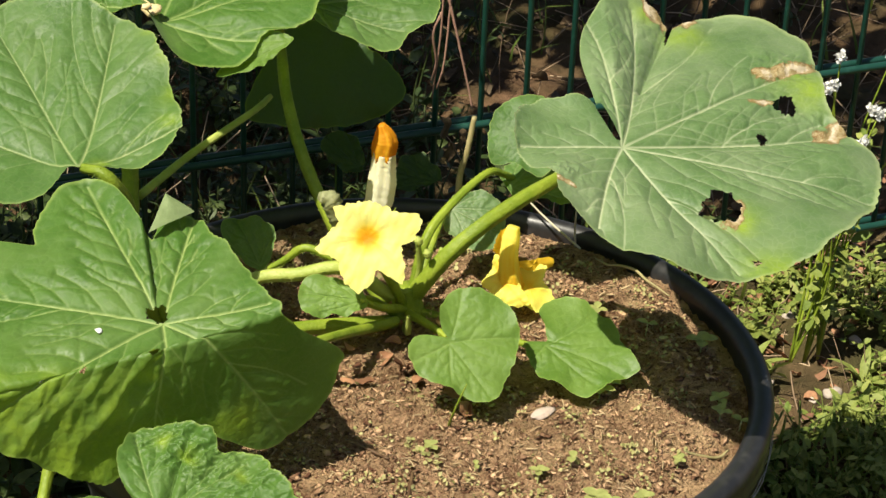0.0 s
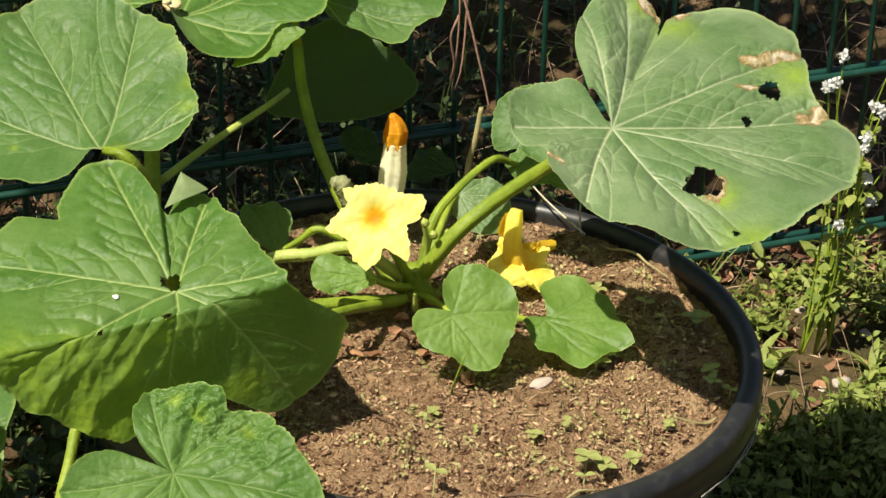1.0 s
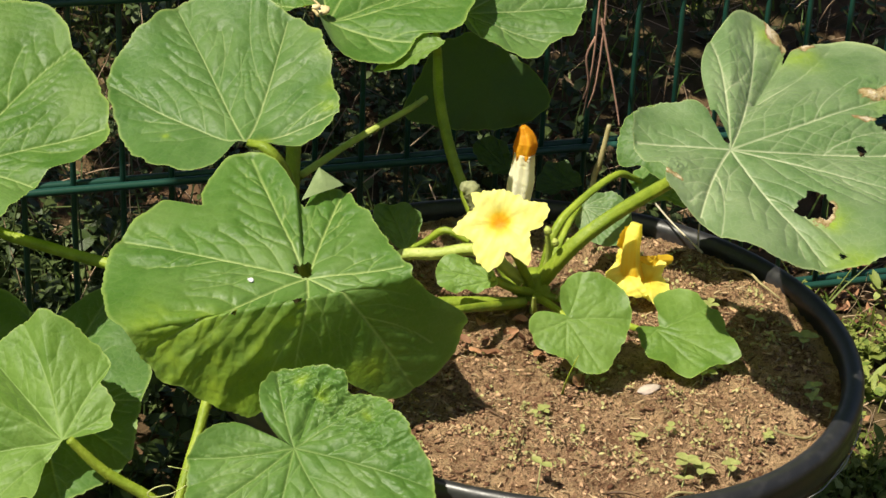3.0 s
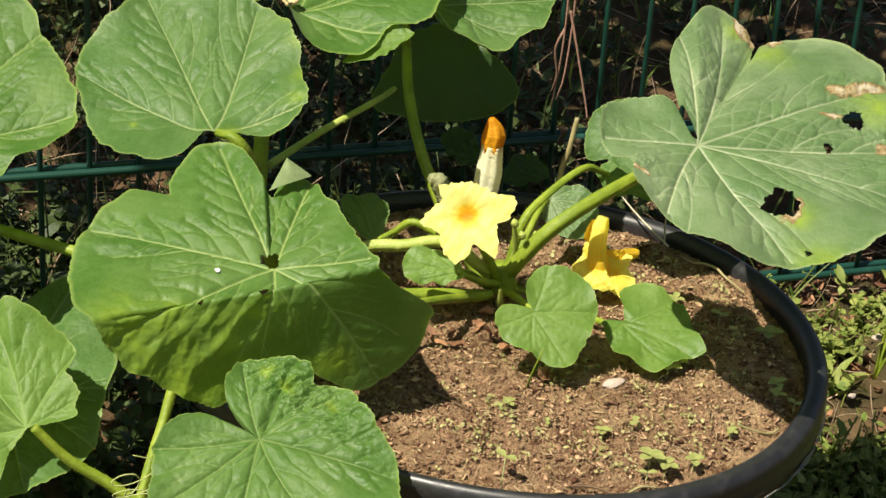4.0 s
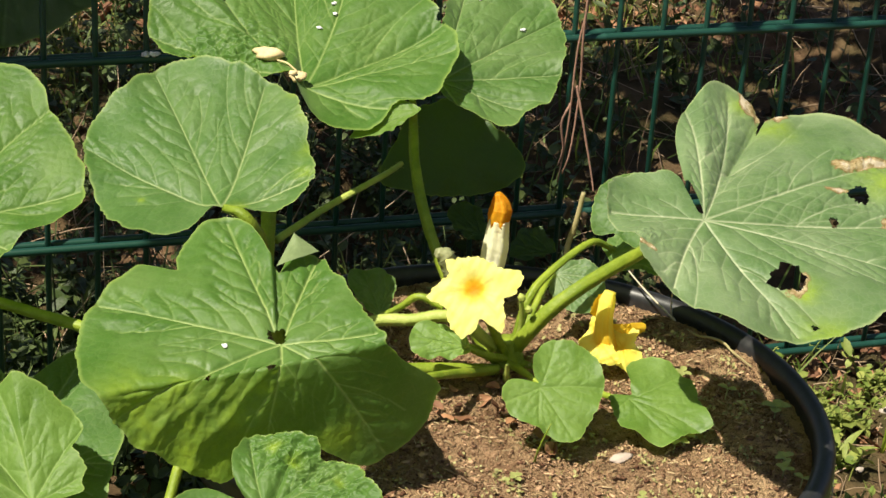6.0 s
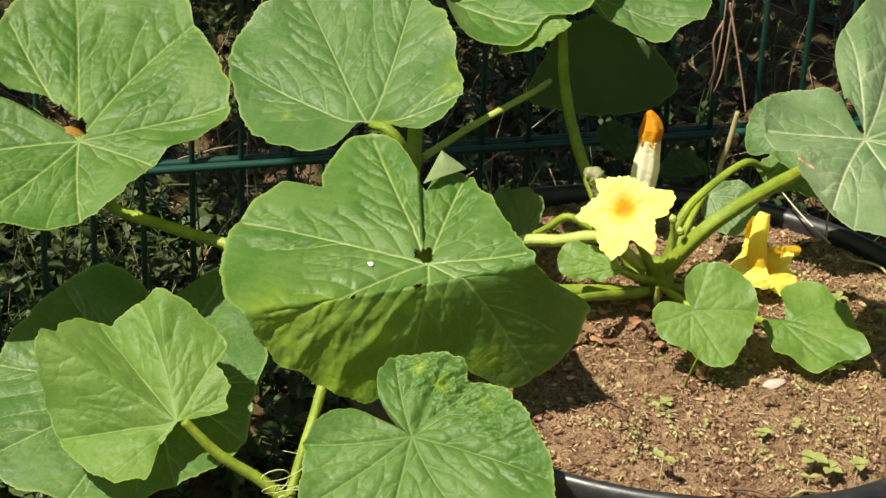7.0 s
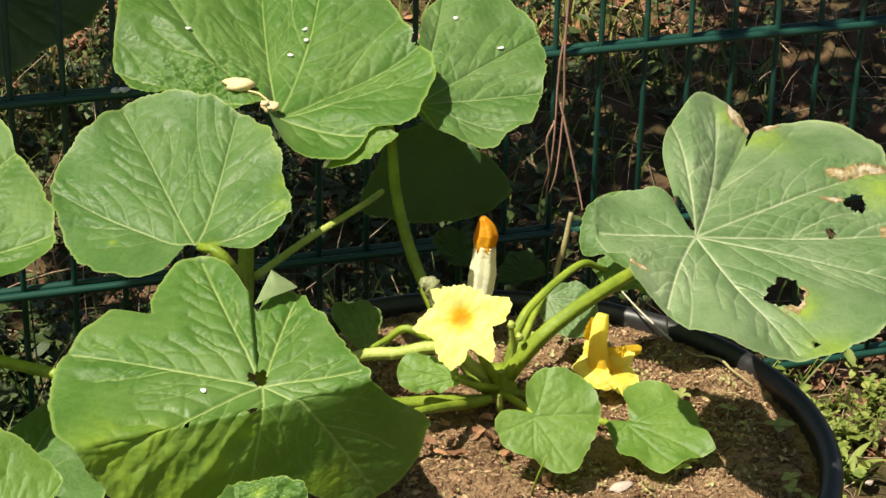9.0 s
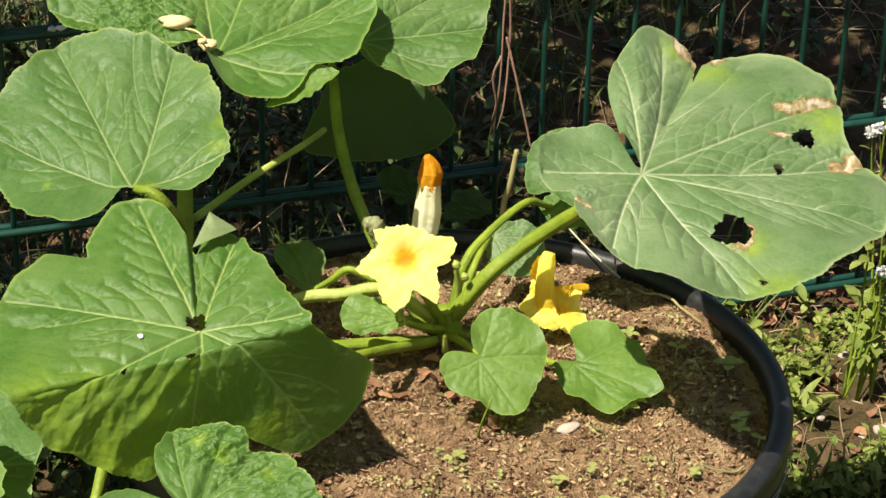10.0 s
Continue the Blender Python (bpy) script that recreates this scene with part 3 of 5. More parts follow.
OCT = [(0, 2, 4), (2, 1, 4), (1, 3, 4), (3, 0, 4), (2, 0, 5), (1, 2, 5), (3, 1, 5), (0, 3, 5)]


def lump(rng, size):
    v = np.array([(1, 0, 0), (-1, 0, 0), (0, 1, 0), (0, -1, 0), (0, 0, 0.8), (0, 0, -0.8)], float) * rng.uniform(0.5, 1.4, (6, 1)) * rng.uniform(0.35, 1.4, 3) * (rng.uniform(1, 2.3), 1, 0.55)
    return v * size, OCT


def straw(rng, size):
    n, w = 5, 0.00045 * rng.uniform(0.6, 1.4)
    x = np.linspace(-0.5, 0.5, n) * size
    bend = rng.normal() * size * 0.09
    mid = np.stack([x, bend * (x / size) ** 2 * 2, 0.05 * size * rng.uniform(0, 1) * (1 - (2 * x / size) ** 2) + 0.001], -1)
    v = np.vstack([mid + (0, w, 0), mid + (0, -w, 0), mid + (0, 0, w * 1.6)])
    fs = []
    for i in range(n - 1):
        for a, b in ((0, n), (n, 2 * n), (2 * n, 0)):
            fs.append((a + i, b + i, b + i + 1, a + i + 1))
    return v, fs


def in_tub(lift, reach=0.25, keep=None):
    def where(rng):
        r, a = reach * math.sqrt(rng.uniform()), rng.uniform(0, 6.2832)
        x, y = TUB[0] + r * math.cos(a), TUB[1] + r * math.sin(a)
        if keep and not keep(x, y) and rng.uniform() < 0.8:
            return None
        return np.array((*view_fitted(x, y), float(soil_height(x, y)) + lift))
    return where


def mossy(x, y):
    """Where the soil carries flecks of green."""
    return math.sin(x * 41 + 2.1 * math.sin(y * 37)) + math.cos(y * 47 + 1.3 * math.sin(x * 29)) > 0.1 and x > -0.36 + 0.5 * (y + 0.75)


scatter("soil_crumbs", 8000, 21, lump, in_tub(0.0004), SOIL_BIT, "brown crumbs of dry soil lying in the tub", "soil crumbs", (0.0006, 0.0018))
scatter("soil_clods", 2600, 23, lump, in_tub(0.0006), SOIL_BIT, "brown clods of soil in the tub", "soil clods", (0.0012, 0.0032))
scatter("straw_bits", 1500, 22, straw, in_tub(0.0010), STRAW, "short dry straw and root bits on the soil", "straw", (0.002, 0.0085))

# ---- squash plant ----
BASE = (-0.205, -0.43, 0.297)
plant = thing_at("squash_plant", BASE, "squash plant with large lobed leaves and yellow flowers in the tub", "squash plant")
leaf_of = {}
leaf_of["a"] = part_of("leaf", leaf_mesh("leaf", (-0.4673, -0.375, 0.5079), (-0.205, -0.375, 0.904), (0.203, 0.887, 0.414),
    [108, 109, 111, 108, 105, 103, 103, 102, 103, 100, 97, 96, 96, 97, 100, 103, 105, 102, 99, 90, 77, 66, 70, 73, 85, 94, 97, 98, 95, 90, 86, 86, 88, 89, 93, 93, 95, 96, 101, 103],
    pet=(-0.0654, -0.0157), axis=0, fan=(19, 57, -15, -66, 99), seed=3, relief=0.006, cup=0.06, wave=0.008, yellows=((-0.05, 0.05, 0.004), (-0.005, -0.087, 0.010), (-0.032, -0.080, 0.008), (-0.062, -0.030, 0.007), (0.030, -0.086, 0.009), (0.060, -0.074, 0.006))), plant, "broad sunlit green leaf")
leaf_of["r"] = part_of("leaf", leaf_mesh("leaf", (-0.1065, -0.5747, 0.5102), (0.0872, -0.2551, 0.963), (0.8512, 0.5213, 0.061),
    [239, 238, 231, 215, 191, 202, 206, 196, 170, 143, 111, 64, 37, 42, 47, 52, 55, 58, 63, 67, 71, 73, 76, 78, 79, 80, 81, 81, 81, 80, 79, 79, 79, 78, 78, 80, 89, 95, 95, 96, 98, 102, 108, 114, 122, 130, 136, 139, 140, 142, 145, 149, 153, 154, 158, 161, 164, 169, 173, 178, 185, 190, 195, 198, 197, 189, 182, 185, 194, 206, 220, 236],
    pet=(0, 0), axis=0, fan=(38, 22, -10, -37, -55, -115, -164, 139), seed=5, wave=0.009, rings=160, spokes=960, holes=((-0.004109, -0.08517, 0.01326, 1.15), (0.1417, -0.05581, 0.00835, 1.3), (0.09588, -0.06342, 0.003929, 1), (-0.0301, -0.1318, 0.002947, 1),), slits=((0.1965, 0.07314, 0.1564, 0.05584, 0.003438, 0.0007859), (0.02268, 0.03694, 0.006033, 0.008472, 0.0042, 0.0028),), burns=((0.183, -0.03706, 0.00835, 3, -0.37), (0.1599, -0.02696, 0.009038, 1.4, -0.37), (0.1272, -0.04376, 0.004912, 1.8, -0.5), (0.1427, -0.09772, 0.00835, 2.6, -0.17), (0.184, 0.07004, 0.00835, 2, 0.5), (0.1776, 0.08296, 0.007368, 2.2, 0.9), (0.1928, 0.0601, 0.005894, 2, 0.3), (-0.0790, 0.0065, 0.0042, 1.8, 1.3), (-0.0775, -0.0030, 0.0032, 2.0, 1.5), (-0.001608, -0.09598, 0.006877, 2, 0.2),), yellows=((-0.03123, -0.1445, 0.02161), (-0.004518, -0.1028, 0.01375), (0.1727, 0.04997, 0.01768), (0.1697, 0.08388, 0.01375), (0.1716, -0.05802, 0.02161),), pleats=(0.05, -0.09, 0.04, -0.02, 0.03, -0.03, 0.03, -0.02), creases=((0.1901, 0.07009, 0.08564, 0.03362, 0.008841, 0.006877),), crinkles=((0.1901, 0.07009, 0.02161, 0.001965), (0.1766, -0.02802, 0.01768, 0.001965), (0.1451, -0.08477, 0.01572, 0.001965), (0.1372, -0.05379, 0.01572, 0.001474), (-0.0690, 0.0080, 0.016, 0.0018),), material=LEAF_GREY), plant, "large lobed leaf with brown burns and torn holes")
# Yellow on the hanging half is part real, part painted glow.
leaf_of["b"] = part_of("leaf", leaf_mesh("leaf", (-0.4521, -0.5961, 0.4471), (-0.08, -0.228, 0.97), (-0.447, -0.862, -0.24),
    [132, 131, 124, 114, 108, 103, 104, 110, 116, 128, 144, 154, 157, 159, 158, 158, 152, 145, 106, 90, 79, 77, 74, 71, 70, 69, 69, 70, 71, 72, 75, 78, 80, 84, 90, 101, 107, 105, 99, 79, 93, 126, 143, 146, 144, 138, 131, 125, 113, 138, 141, 143, 144, 146, 147, 149, 150, 150, 152, 151, 151, 151, 146, 143, 143, 141, 141, 136, 135, 134, 133, 133],
    pet=(0, 0), fold=(0.0230, 30.1, 84), axis=0, fan=(-45, -92, -147, 180, 107, 15, 64), turned_away=(1.2, 0.02, 1), seed=7, crumple=1.0, relief=0.005, veins=1.3, wave=0.007, pucker=0.0017, material=LEAF_RICH, flap_glow=0.85, overlaps=((-0.008722, -0.004846, -0.06784, -0.02326, 0.008, 0.028),), holes=((-0.008722, -0.004846, 0.0070, 1.1), (0.03063, 0.0006784, 0.003489, 1.1), (0.05437, -0.04032, 0.001551, 2.2), (0.06833, -0.06426, 0.001163, 1.5),), yellows=((0.1085, -0.06203, 0.02714), (0.1221, -0.02326, 0.02714), (0.07947, -0.008722, 0.01938), (0.09207, -0.08335, 0.02907), (0.08141, -0.05427, 0.0252), (0.04943, 0.005815, 0.01357), (0.07366, 0.08722, 0.01938),), creases=((-0.008722, -0.004846, -0.06784, -0.02326, 0.005, 0.009692),)), plant, "big folded leaf, its crumpled hanging half yellowed and tinted for glow")
# The left lobe, out of view, is lengthened to shade the ground.
leaf_of["d"] = part_of("leaf", leaf_mesh("leaf", (-0.6823, -0.3092, 0.4332), (-0.095, -0.431, 0.898), (0.57, 0.716, 0.404),
    [177, 183, 182, 181, 180, 180, 179, 178, 175, 165, 156, 149, 138, 127, 115, 96, 31, 66, 89, 102, 116, 122, 150, 165, 178, 188, 195, 198, 195, 185, 170, 150, 126, 123, 113, 105, 104, 105, 103, 101, 98, 94, 90, 86, 83, 80, 78, 77, 75, 73, 72, 71, 71, 71, 72, 73, 74, 78, 97, 108, 121, 126, 128, 132, 135, 136, 139, 141, 144, 149, 156, 169],
    pet=(0, 0), axis=0, fan=(29, 56, 0, -49, -84, -155, 168, 120), seed=9, cup=0.05, material=LEAF_RICH, holes=((0.0120, 0.0085, 0.0085, 1.1), (0.01544, 0.03089, 0.009652, 1)), slits=((0.0120, 0.0085, 0.02123, 0.04729, 0.0072, 0.0085), (0.02123, 0.04729, 0.008687, 0.09652, 0.0085, 0.0040))), plant, "broad green leaf with an open notch")
leaf_of["t"] = part_of("leaf", leaf_mesh("leaf", (-0.3593, -0.2547, 0.5698), (-0.124, -0.354, 0.927), (0.296, 0.879, 0.375),
    [152, 154, 156, 151, 152, 145, 140, 134, 133, 127, 115, 89, 81, 75, 71, 69, 70, 119, 133, 136, 127, 145, 143, 142, 135, 126, 121, 121, 128, 140, 142, 150],
    pet=(-0.071, -0.0105), axis=0, fan=(44, 65, 11, -16, -51, -69, -114), pleats=(0.07, -0.05, -0.09, 0.06, -0.07, 0.05, -0.03), crinkles=((-0.045, 0.07, 0.045, 0.0028), (-0.02, 0.035, 0.03, 0.0018)), seed=11, relief=0.006, cup=0.1, wave=0.01, material=LEAF_RICH, holes=((0.02876, -0.1256, 0.00671, 1.5),)), plant, "large high green leaf with fallen petals on it")
leaf_of["t2"] = part_of("leaf", leaf_mesh("leaf", (-0.1858, -0.2788, 0.5517), (-0.035, -0.416, 0.909), (0.95, 0.269, 0.16),
    [71, 78, 85, 94, 105, 97, 87, 75, 62, 55, 51, 50, 51, 55, 61, 75, 86, 90, 97, 99, 82, 82, 73, 66, 63, 62, 64, 68],
    pet=(-0.0675, -0.0148), seed=13, cup=0.05), plant, "green leaf beside the highest leaf")
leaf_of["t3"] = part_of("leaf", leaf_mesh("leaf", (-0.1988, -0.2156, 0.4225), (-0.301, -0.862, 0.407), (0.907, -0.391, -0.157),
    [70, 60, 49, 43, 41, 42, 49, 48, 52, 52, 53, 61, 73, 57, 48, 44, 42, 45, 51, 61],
    pet=(-0.0665, -0.008), seed=15, rings=40, spokes=160, material=LEAF_SHADED), plant, "leaf near the fence, coloured dark for shade")
leaf_of["s"] = part_of("leaf", leaf_mesh("leaf", (-0.2083, -0.5543, 0.3507), (-0.12, -0.608, 0.785), (0.465, -0.733, -0.496),
    [36, 35, 34, 34, 34, 34, 36, 38, 39, 40, 42, 44, 45, 46, 46, 47, 47, 47, 46, 45, 41, 38, 33, 29, 24, 19, 36, 44, 46, 47, 46, 46, 43, 41, 39, 37, 37, 38, 40, 42, 44, 44, 42, 39],
    pet=(-0.0126, -0.0094), axis=0, fan=(59, -6, 116, -100, -44), seed=17, relief=0.0015, veins=0.6, wave=0.004, pucker=0.0007, rings=50, spokes=200, material=LEAF_YOUNG), plant, "small bright heart-shaped leaf")
leaf_of["s2"] = part_of("leaf", leaf_mesh("leaf", (-0.114, -0.5448, 0.3262), (-0.113, -0.323, 0.94), (0.678, -0.716, -0.165),
    [50, 46, 41, 38, 36, 34, 34, 35, 36, 38, 38, 40, 42, 45, 46, 48, 49, 50, 49, 45, 36, 29, 26, 26, 39, 42, 40, 40, 40, 39, 40, 41, 40, 40, 41, 43, 45, 47, 46, 43, 41, 40, 42, 46],
    pet=(-0.0231, -0.0092), axis=0, fan=(11, -23, 54, 102, -95), seed=19, relief=0.0015, veins=0.6, wave=0.005, pucker=0.0007, rings=50, spokes=200, material=LEAF_YOUNG), plant, "small leaf low over the soil")
leaf_of["s3"] = part_of("leaf", leaf_mesh("leaf", (-0.282, -0.4598, 0.3566), (-0.189, -0.541, 0.819), (-0.943, 0.332, 0.001),
    [25, 25, 24, 22, 18, 15, 17, 20, 22, 28, 26, 22, 17, 16, 15, 16, 18, 21, 25, 25],
    pet=(-0.0225, 0.0035), seed=21, relief=0.002, wave=0.004, rings=30, spokes=140, material=LEAF_YOUNG), plant)
leaf_of["s4"] = part_of("leaf", leaf_mesh("leaf", (-0.3063, -0.3409, 0.3474), (-0.189, -0.541, 0.819), (-0.072, 0.84, 0.538),
    [22, 26, 28, 24, 19, 17, 16, 16, 19, 22, 27, 23, 20, 19, 19, 21, 22, 21, 23, 21],
    pet=(-0.0228, 0.0004), seed=23, relief=0.002, wave=0.004, rings=30, spokes=140), plant)
# Given the paler leaf colour to show it sunlit.
leaf_of["s5"] = part_of("leaf", leaf_mesh("leaf", (-0.126, -0.3739, 0.352), (-0.203, -0.581, 0.788), (0.426, -0.777, -0.463),
    [29, 27, 26, 25, 26, 28, 27, 28, 27, 28, 27, 27, 25, 25, 25, 23, 24, 25, 28, 28],
    pet=(-0.0198, -0.0062), seed=25, relief=0.002, wave=0.004, rings=30, spokes=140, material=LEAF_GREY), plant)
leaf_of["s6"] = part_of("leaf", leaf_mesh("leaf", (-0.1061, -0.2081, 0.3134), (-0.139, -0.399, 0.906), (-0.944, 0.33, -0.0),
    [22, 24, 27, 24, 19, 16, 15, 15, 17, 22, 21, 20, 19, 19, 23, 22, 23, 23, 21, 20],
    pet=(-0.0182, 0.0069), seed=27, relief=0.002, wave=0.004, rings=30, spokes=140, material=LEAF_SHADED), plant)
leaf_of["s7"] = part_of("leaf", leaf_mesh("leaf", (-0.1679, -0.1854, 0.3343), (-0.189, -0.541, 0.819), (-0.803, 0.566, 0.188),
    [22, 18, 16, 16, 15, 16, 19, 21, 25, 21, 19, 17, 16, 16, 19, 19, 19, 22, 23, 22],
    pet=(-0.0167, 0.0083), seed=29, relief=0.002, wave=0.004, rings=30, spokes=140, material=LEAF_SHADED), plant)
leaf_of["e"] = part_of("leaf", leaf_mesh("leaf", (-0.6581, -0.4712, 0.2798), (-0.175, -0.5, 0.848), (-0.814, 0.559, 0.162),
    [80, 79, 77, 74, 72, 71, 70, 70, 69, 68, 68, 69, 70, 71, 71, 72, 73, 74, 76, 76, 78, 79, 82, 80, 79, 79, 71, 58, 52, 49, 47, 45, 44, 44, 45, 47, 54, 62, 69, 75, 74, 74, 75, 73, 71, 70, 76, 84, 84, 85, 84, 84, 84, 85, 86, 86, 87, 86, 81, 78, 76, 74, 73, 69, 76, 79, 82, 82, 82, 79, 75, 82],
    pet=(-0.0421, 0.008), axis=0, fan=(-5, -29, -55, -88, -126, 32, 71), veins=0.55, seed=31, relief=0.003, wave=0.005, pucker=0.0008, pleats=(0.34, -0.10, 0.16, 0.0, -0.05, -0.02, 0.12), material=LEAF_YOUNG), plant, "bright fan-shaped leaf outside the tub")
leaf_of["e2"] = part_of("leaf", leaf_mesh("leaf", (-0.6663, -0.4102, 0.2422), (-0.102, -0.292, 0.951), (-0.978, -0.144, -0.149),
    [119, 117, 120, 116, 116, 113, 116, 115, 115, 118, 119, 116, 114, 119, 132, 132, 143, 162, 104, 129, 145, 141, 131, 118, 110, 109, 114, 116],
    pet=(-0.0357, -0.0053), seed=33, wave=0.007), plant, "wide low leaf half in shade")
leaf_of["f"] = part_of("leaf", leaf_mesh("leaf", (-0.4828, -0.69, 0.3557), (-0.155, -0.443, 0.883), (0.07, -0.896, -0.438),
    [102, 104, 106, 110, 112, 115, 118, 118, 116, 114, 110, 107, 103, 99, 94, 90, 85, 83, 81, 76, 79, 78, 75, 70, 65, 62, 69, 72, 72, 72, 72, 72, 71, 70, 70, 67, 66, 61, 57, 50, 42, 31, 18, 5, 5, 34, 45, 51, 59, 65, 69, 72, 76, 77, 79, 82, 85, 89, 94, 99, 101, 104, 105, 103, 102, 101, 100, 99, 99, 99, 100, 101],
    pet=(0.0, 0.0), axis=0, fan=(-179, 114, 58, 3, -63, -27, -93), veins=0.45, seed=35, relief=0.0035, wave=0.008, pucker=0.0014, yellows=((-0.056, 0.021, 0.005), (-0.036, 0.034, 0.006), (-0.012, 0.057, 0.005)), crinkles=((-0.050, 0.022, 0.022, 0.0026), (-0.034, 0.042, 0.022, 0.0028), (-0.012, 0.055, 0.026, 0.0020), (0.012, 0.072, 0.022, 0.0016)), creases=((-0.008, 0.006, -0.049, 0.036, 0.0065, 0.005), (-0.010, 0.010, -0.031, 0.062, 0.0045, 0.004)), material=LEAF_RICH), plant, "crinkled two-lobed leaf over the rim")
leaf_of["r2"] = part_of("leaf", leaf_mesh("leaf", (-0.0996, -0.4118, 0.4406), (-0.394, -0.6, 0.696), (0.262, 0.653, 0.711),
    [34, 35, 35, 34, 33, 33, 34, 36, 26, 25, 29, 35, 32, 32, 31, 31, 34, 33, 32, 35],
    pet=(-0.0233, -0.0281), seed=39, relief=0.002, wave=0.004, rings=30, spokes=140), plant)
leaf_of["tflap"] = part_of("leaf", leaf_mesh("leaf", (-0.309, -0.3719, 0.5216), (-0.358, -0.393, 0.847), (-0.931, 0.217, -0.292),
    [30, 36, 23, 16, 13, 12, 11, 10, 10, 11, 11, 14, 20, 29, 27, 24, 23, 16, 11, 8, 7, 8, 11, 16],
    pet=(-0.0254, -0.0069), seed=43, relief=0.002, wave=0.003, rings=24, spokes=120, material=LEAF_YOUNG), plant)
# Enlarged where it is hidden, so that its shadow covers the soil.
leaf_of["r3"] = part_of("leaf", leaf_mesh("leaf", (-0.058, -0.392, 0.392), (-0.165, -0.372, 0.913), (-0.944, 0.33, -0.0),
    [50, 46, 40, 34, 30, 28, 30, 34, 40, 46, 52, 58, 64, 60, 52, 42, 36, 32, 30, 31, 34, 38, 42, 47],
    pet=(0.0421, 0.0088), seed=45, relief=0.002, wave=0.006, veins=0.6, rings=40, spokes=200), plant, "shaded leaf under the burnt leaf")


def folded_tip(corners, bulge, material):
    """A three-cornered tip of a leaf, bent back over its crease."""
    a, b, c = (np.array(q) for q in corners)
    n = np.cross(b - a, c - a)
    n /= np.linalg.norm(n)
    verts, faces, row = [], [], 13
    for i in range(row):
        for j in range(row):
            p, q = i / (row - 1), j / (row - 1)
            verts.append(a + (b - a) * q * (1 - p) + (c - a) * p + (0.06 * (c - a)) * math.sin(q * 9) * (1 - p) * p + n * bulge * (math.sin(math.pi * q) * (1 - p) * (0.6 + p) + 0.15 * math.sin(7 * q + 5 * p)))
    faces = [(i * row + j, i * row + j + 1, (i + 1) * row + j + 1, (i + 1) * row + j) for i in range(row - 1) for j in range(row - 1)]
    return mesh_of("leaf_tip", verts, faces, material)


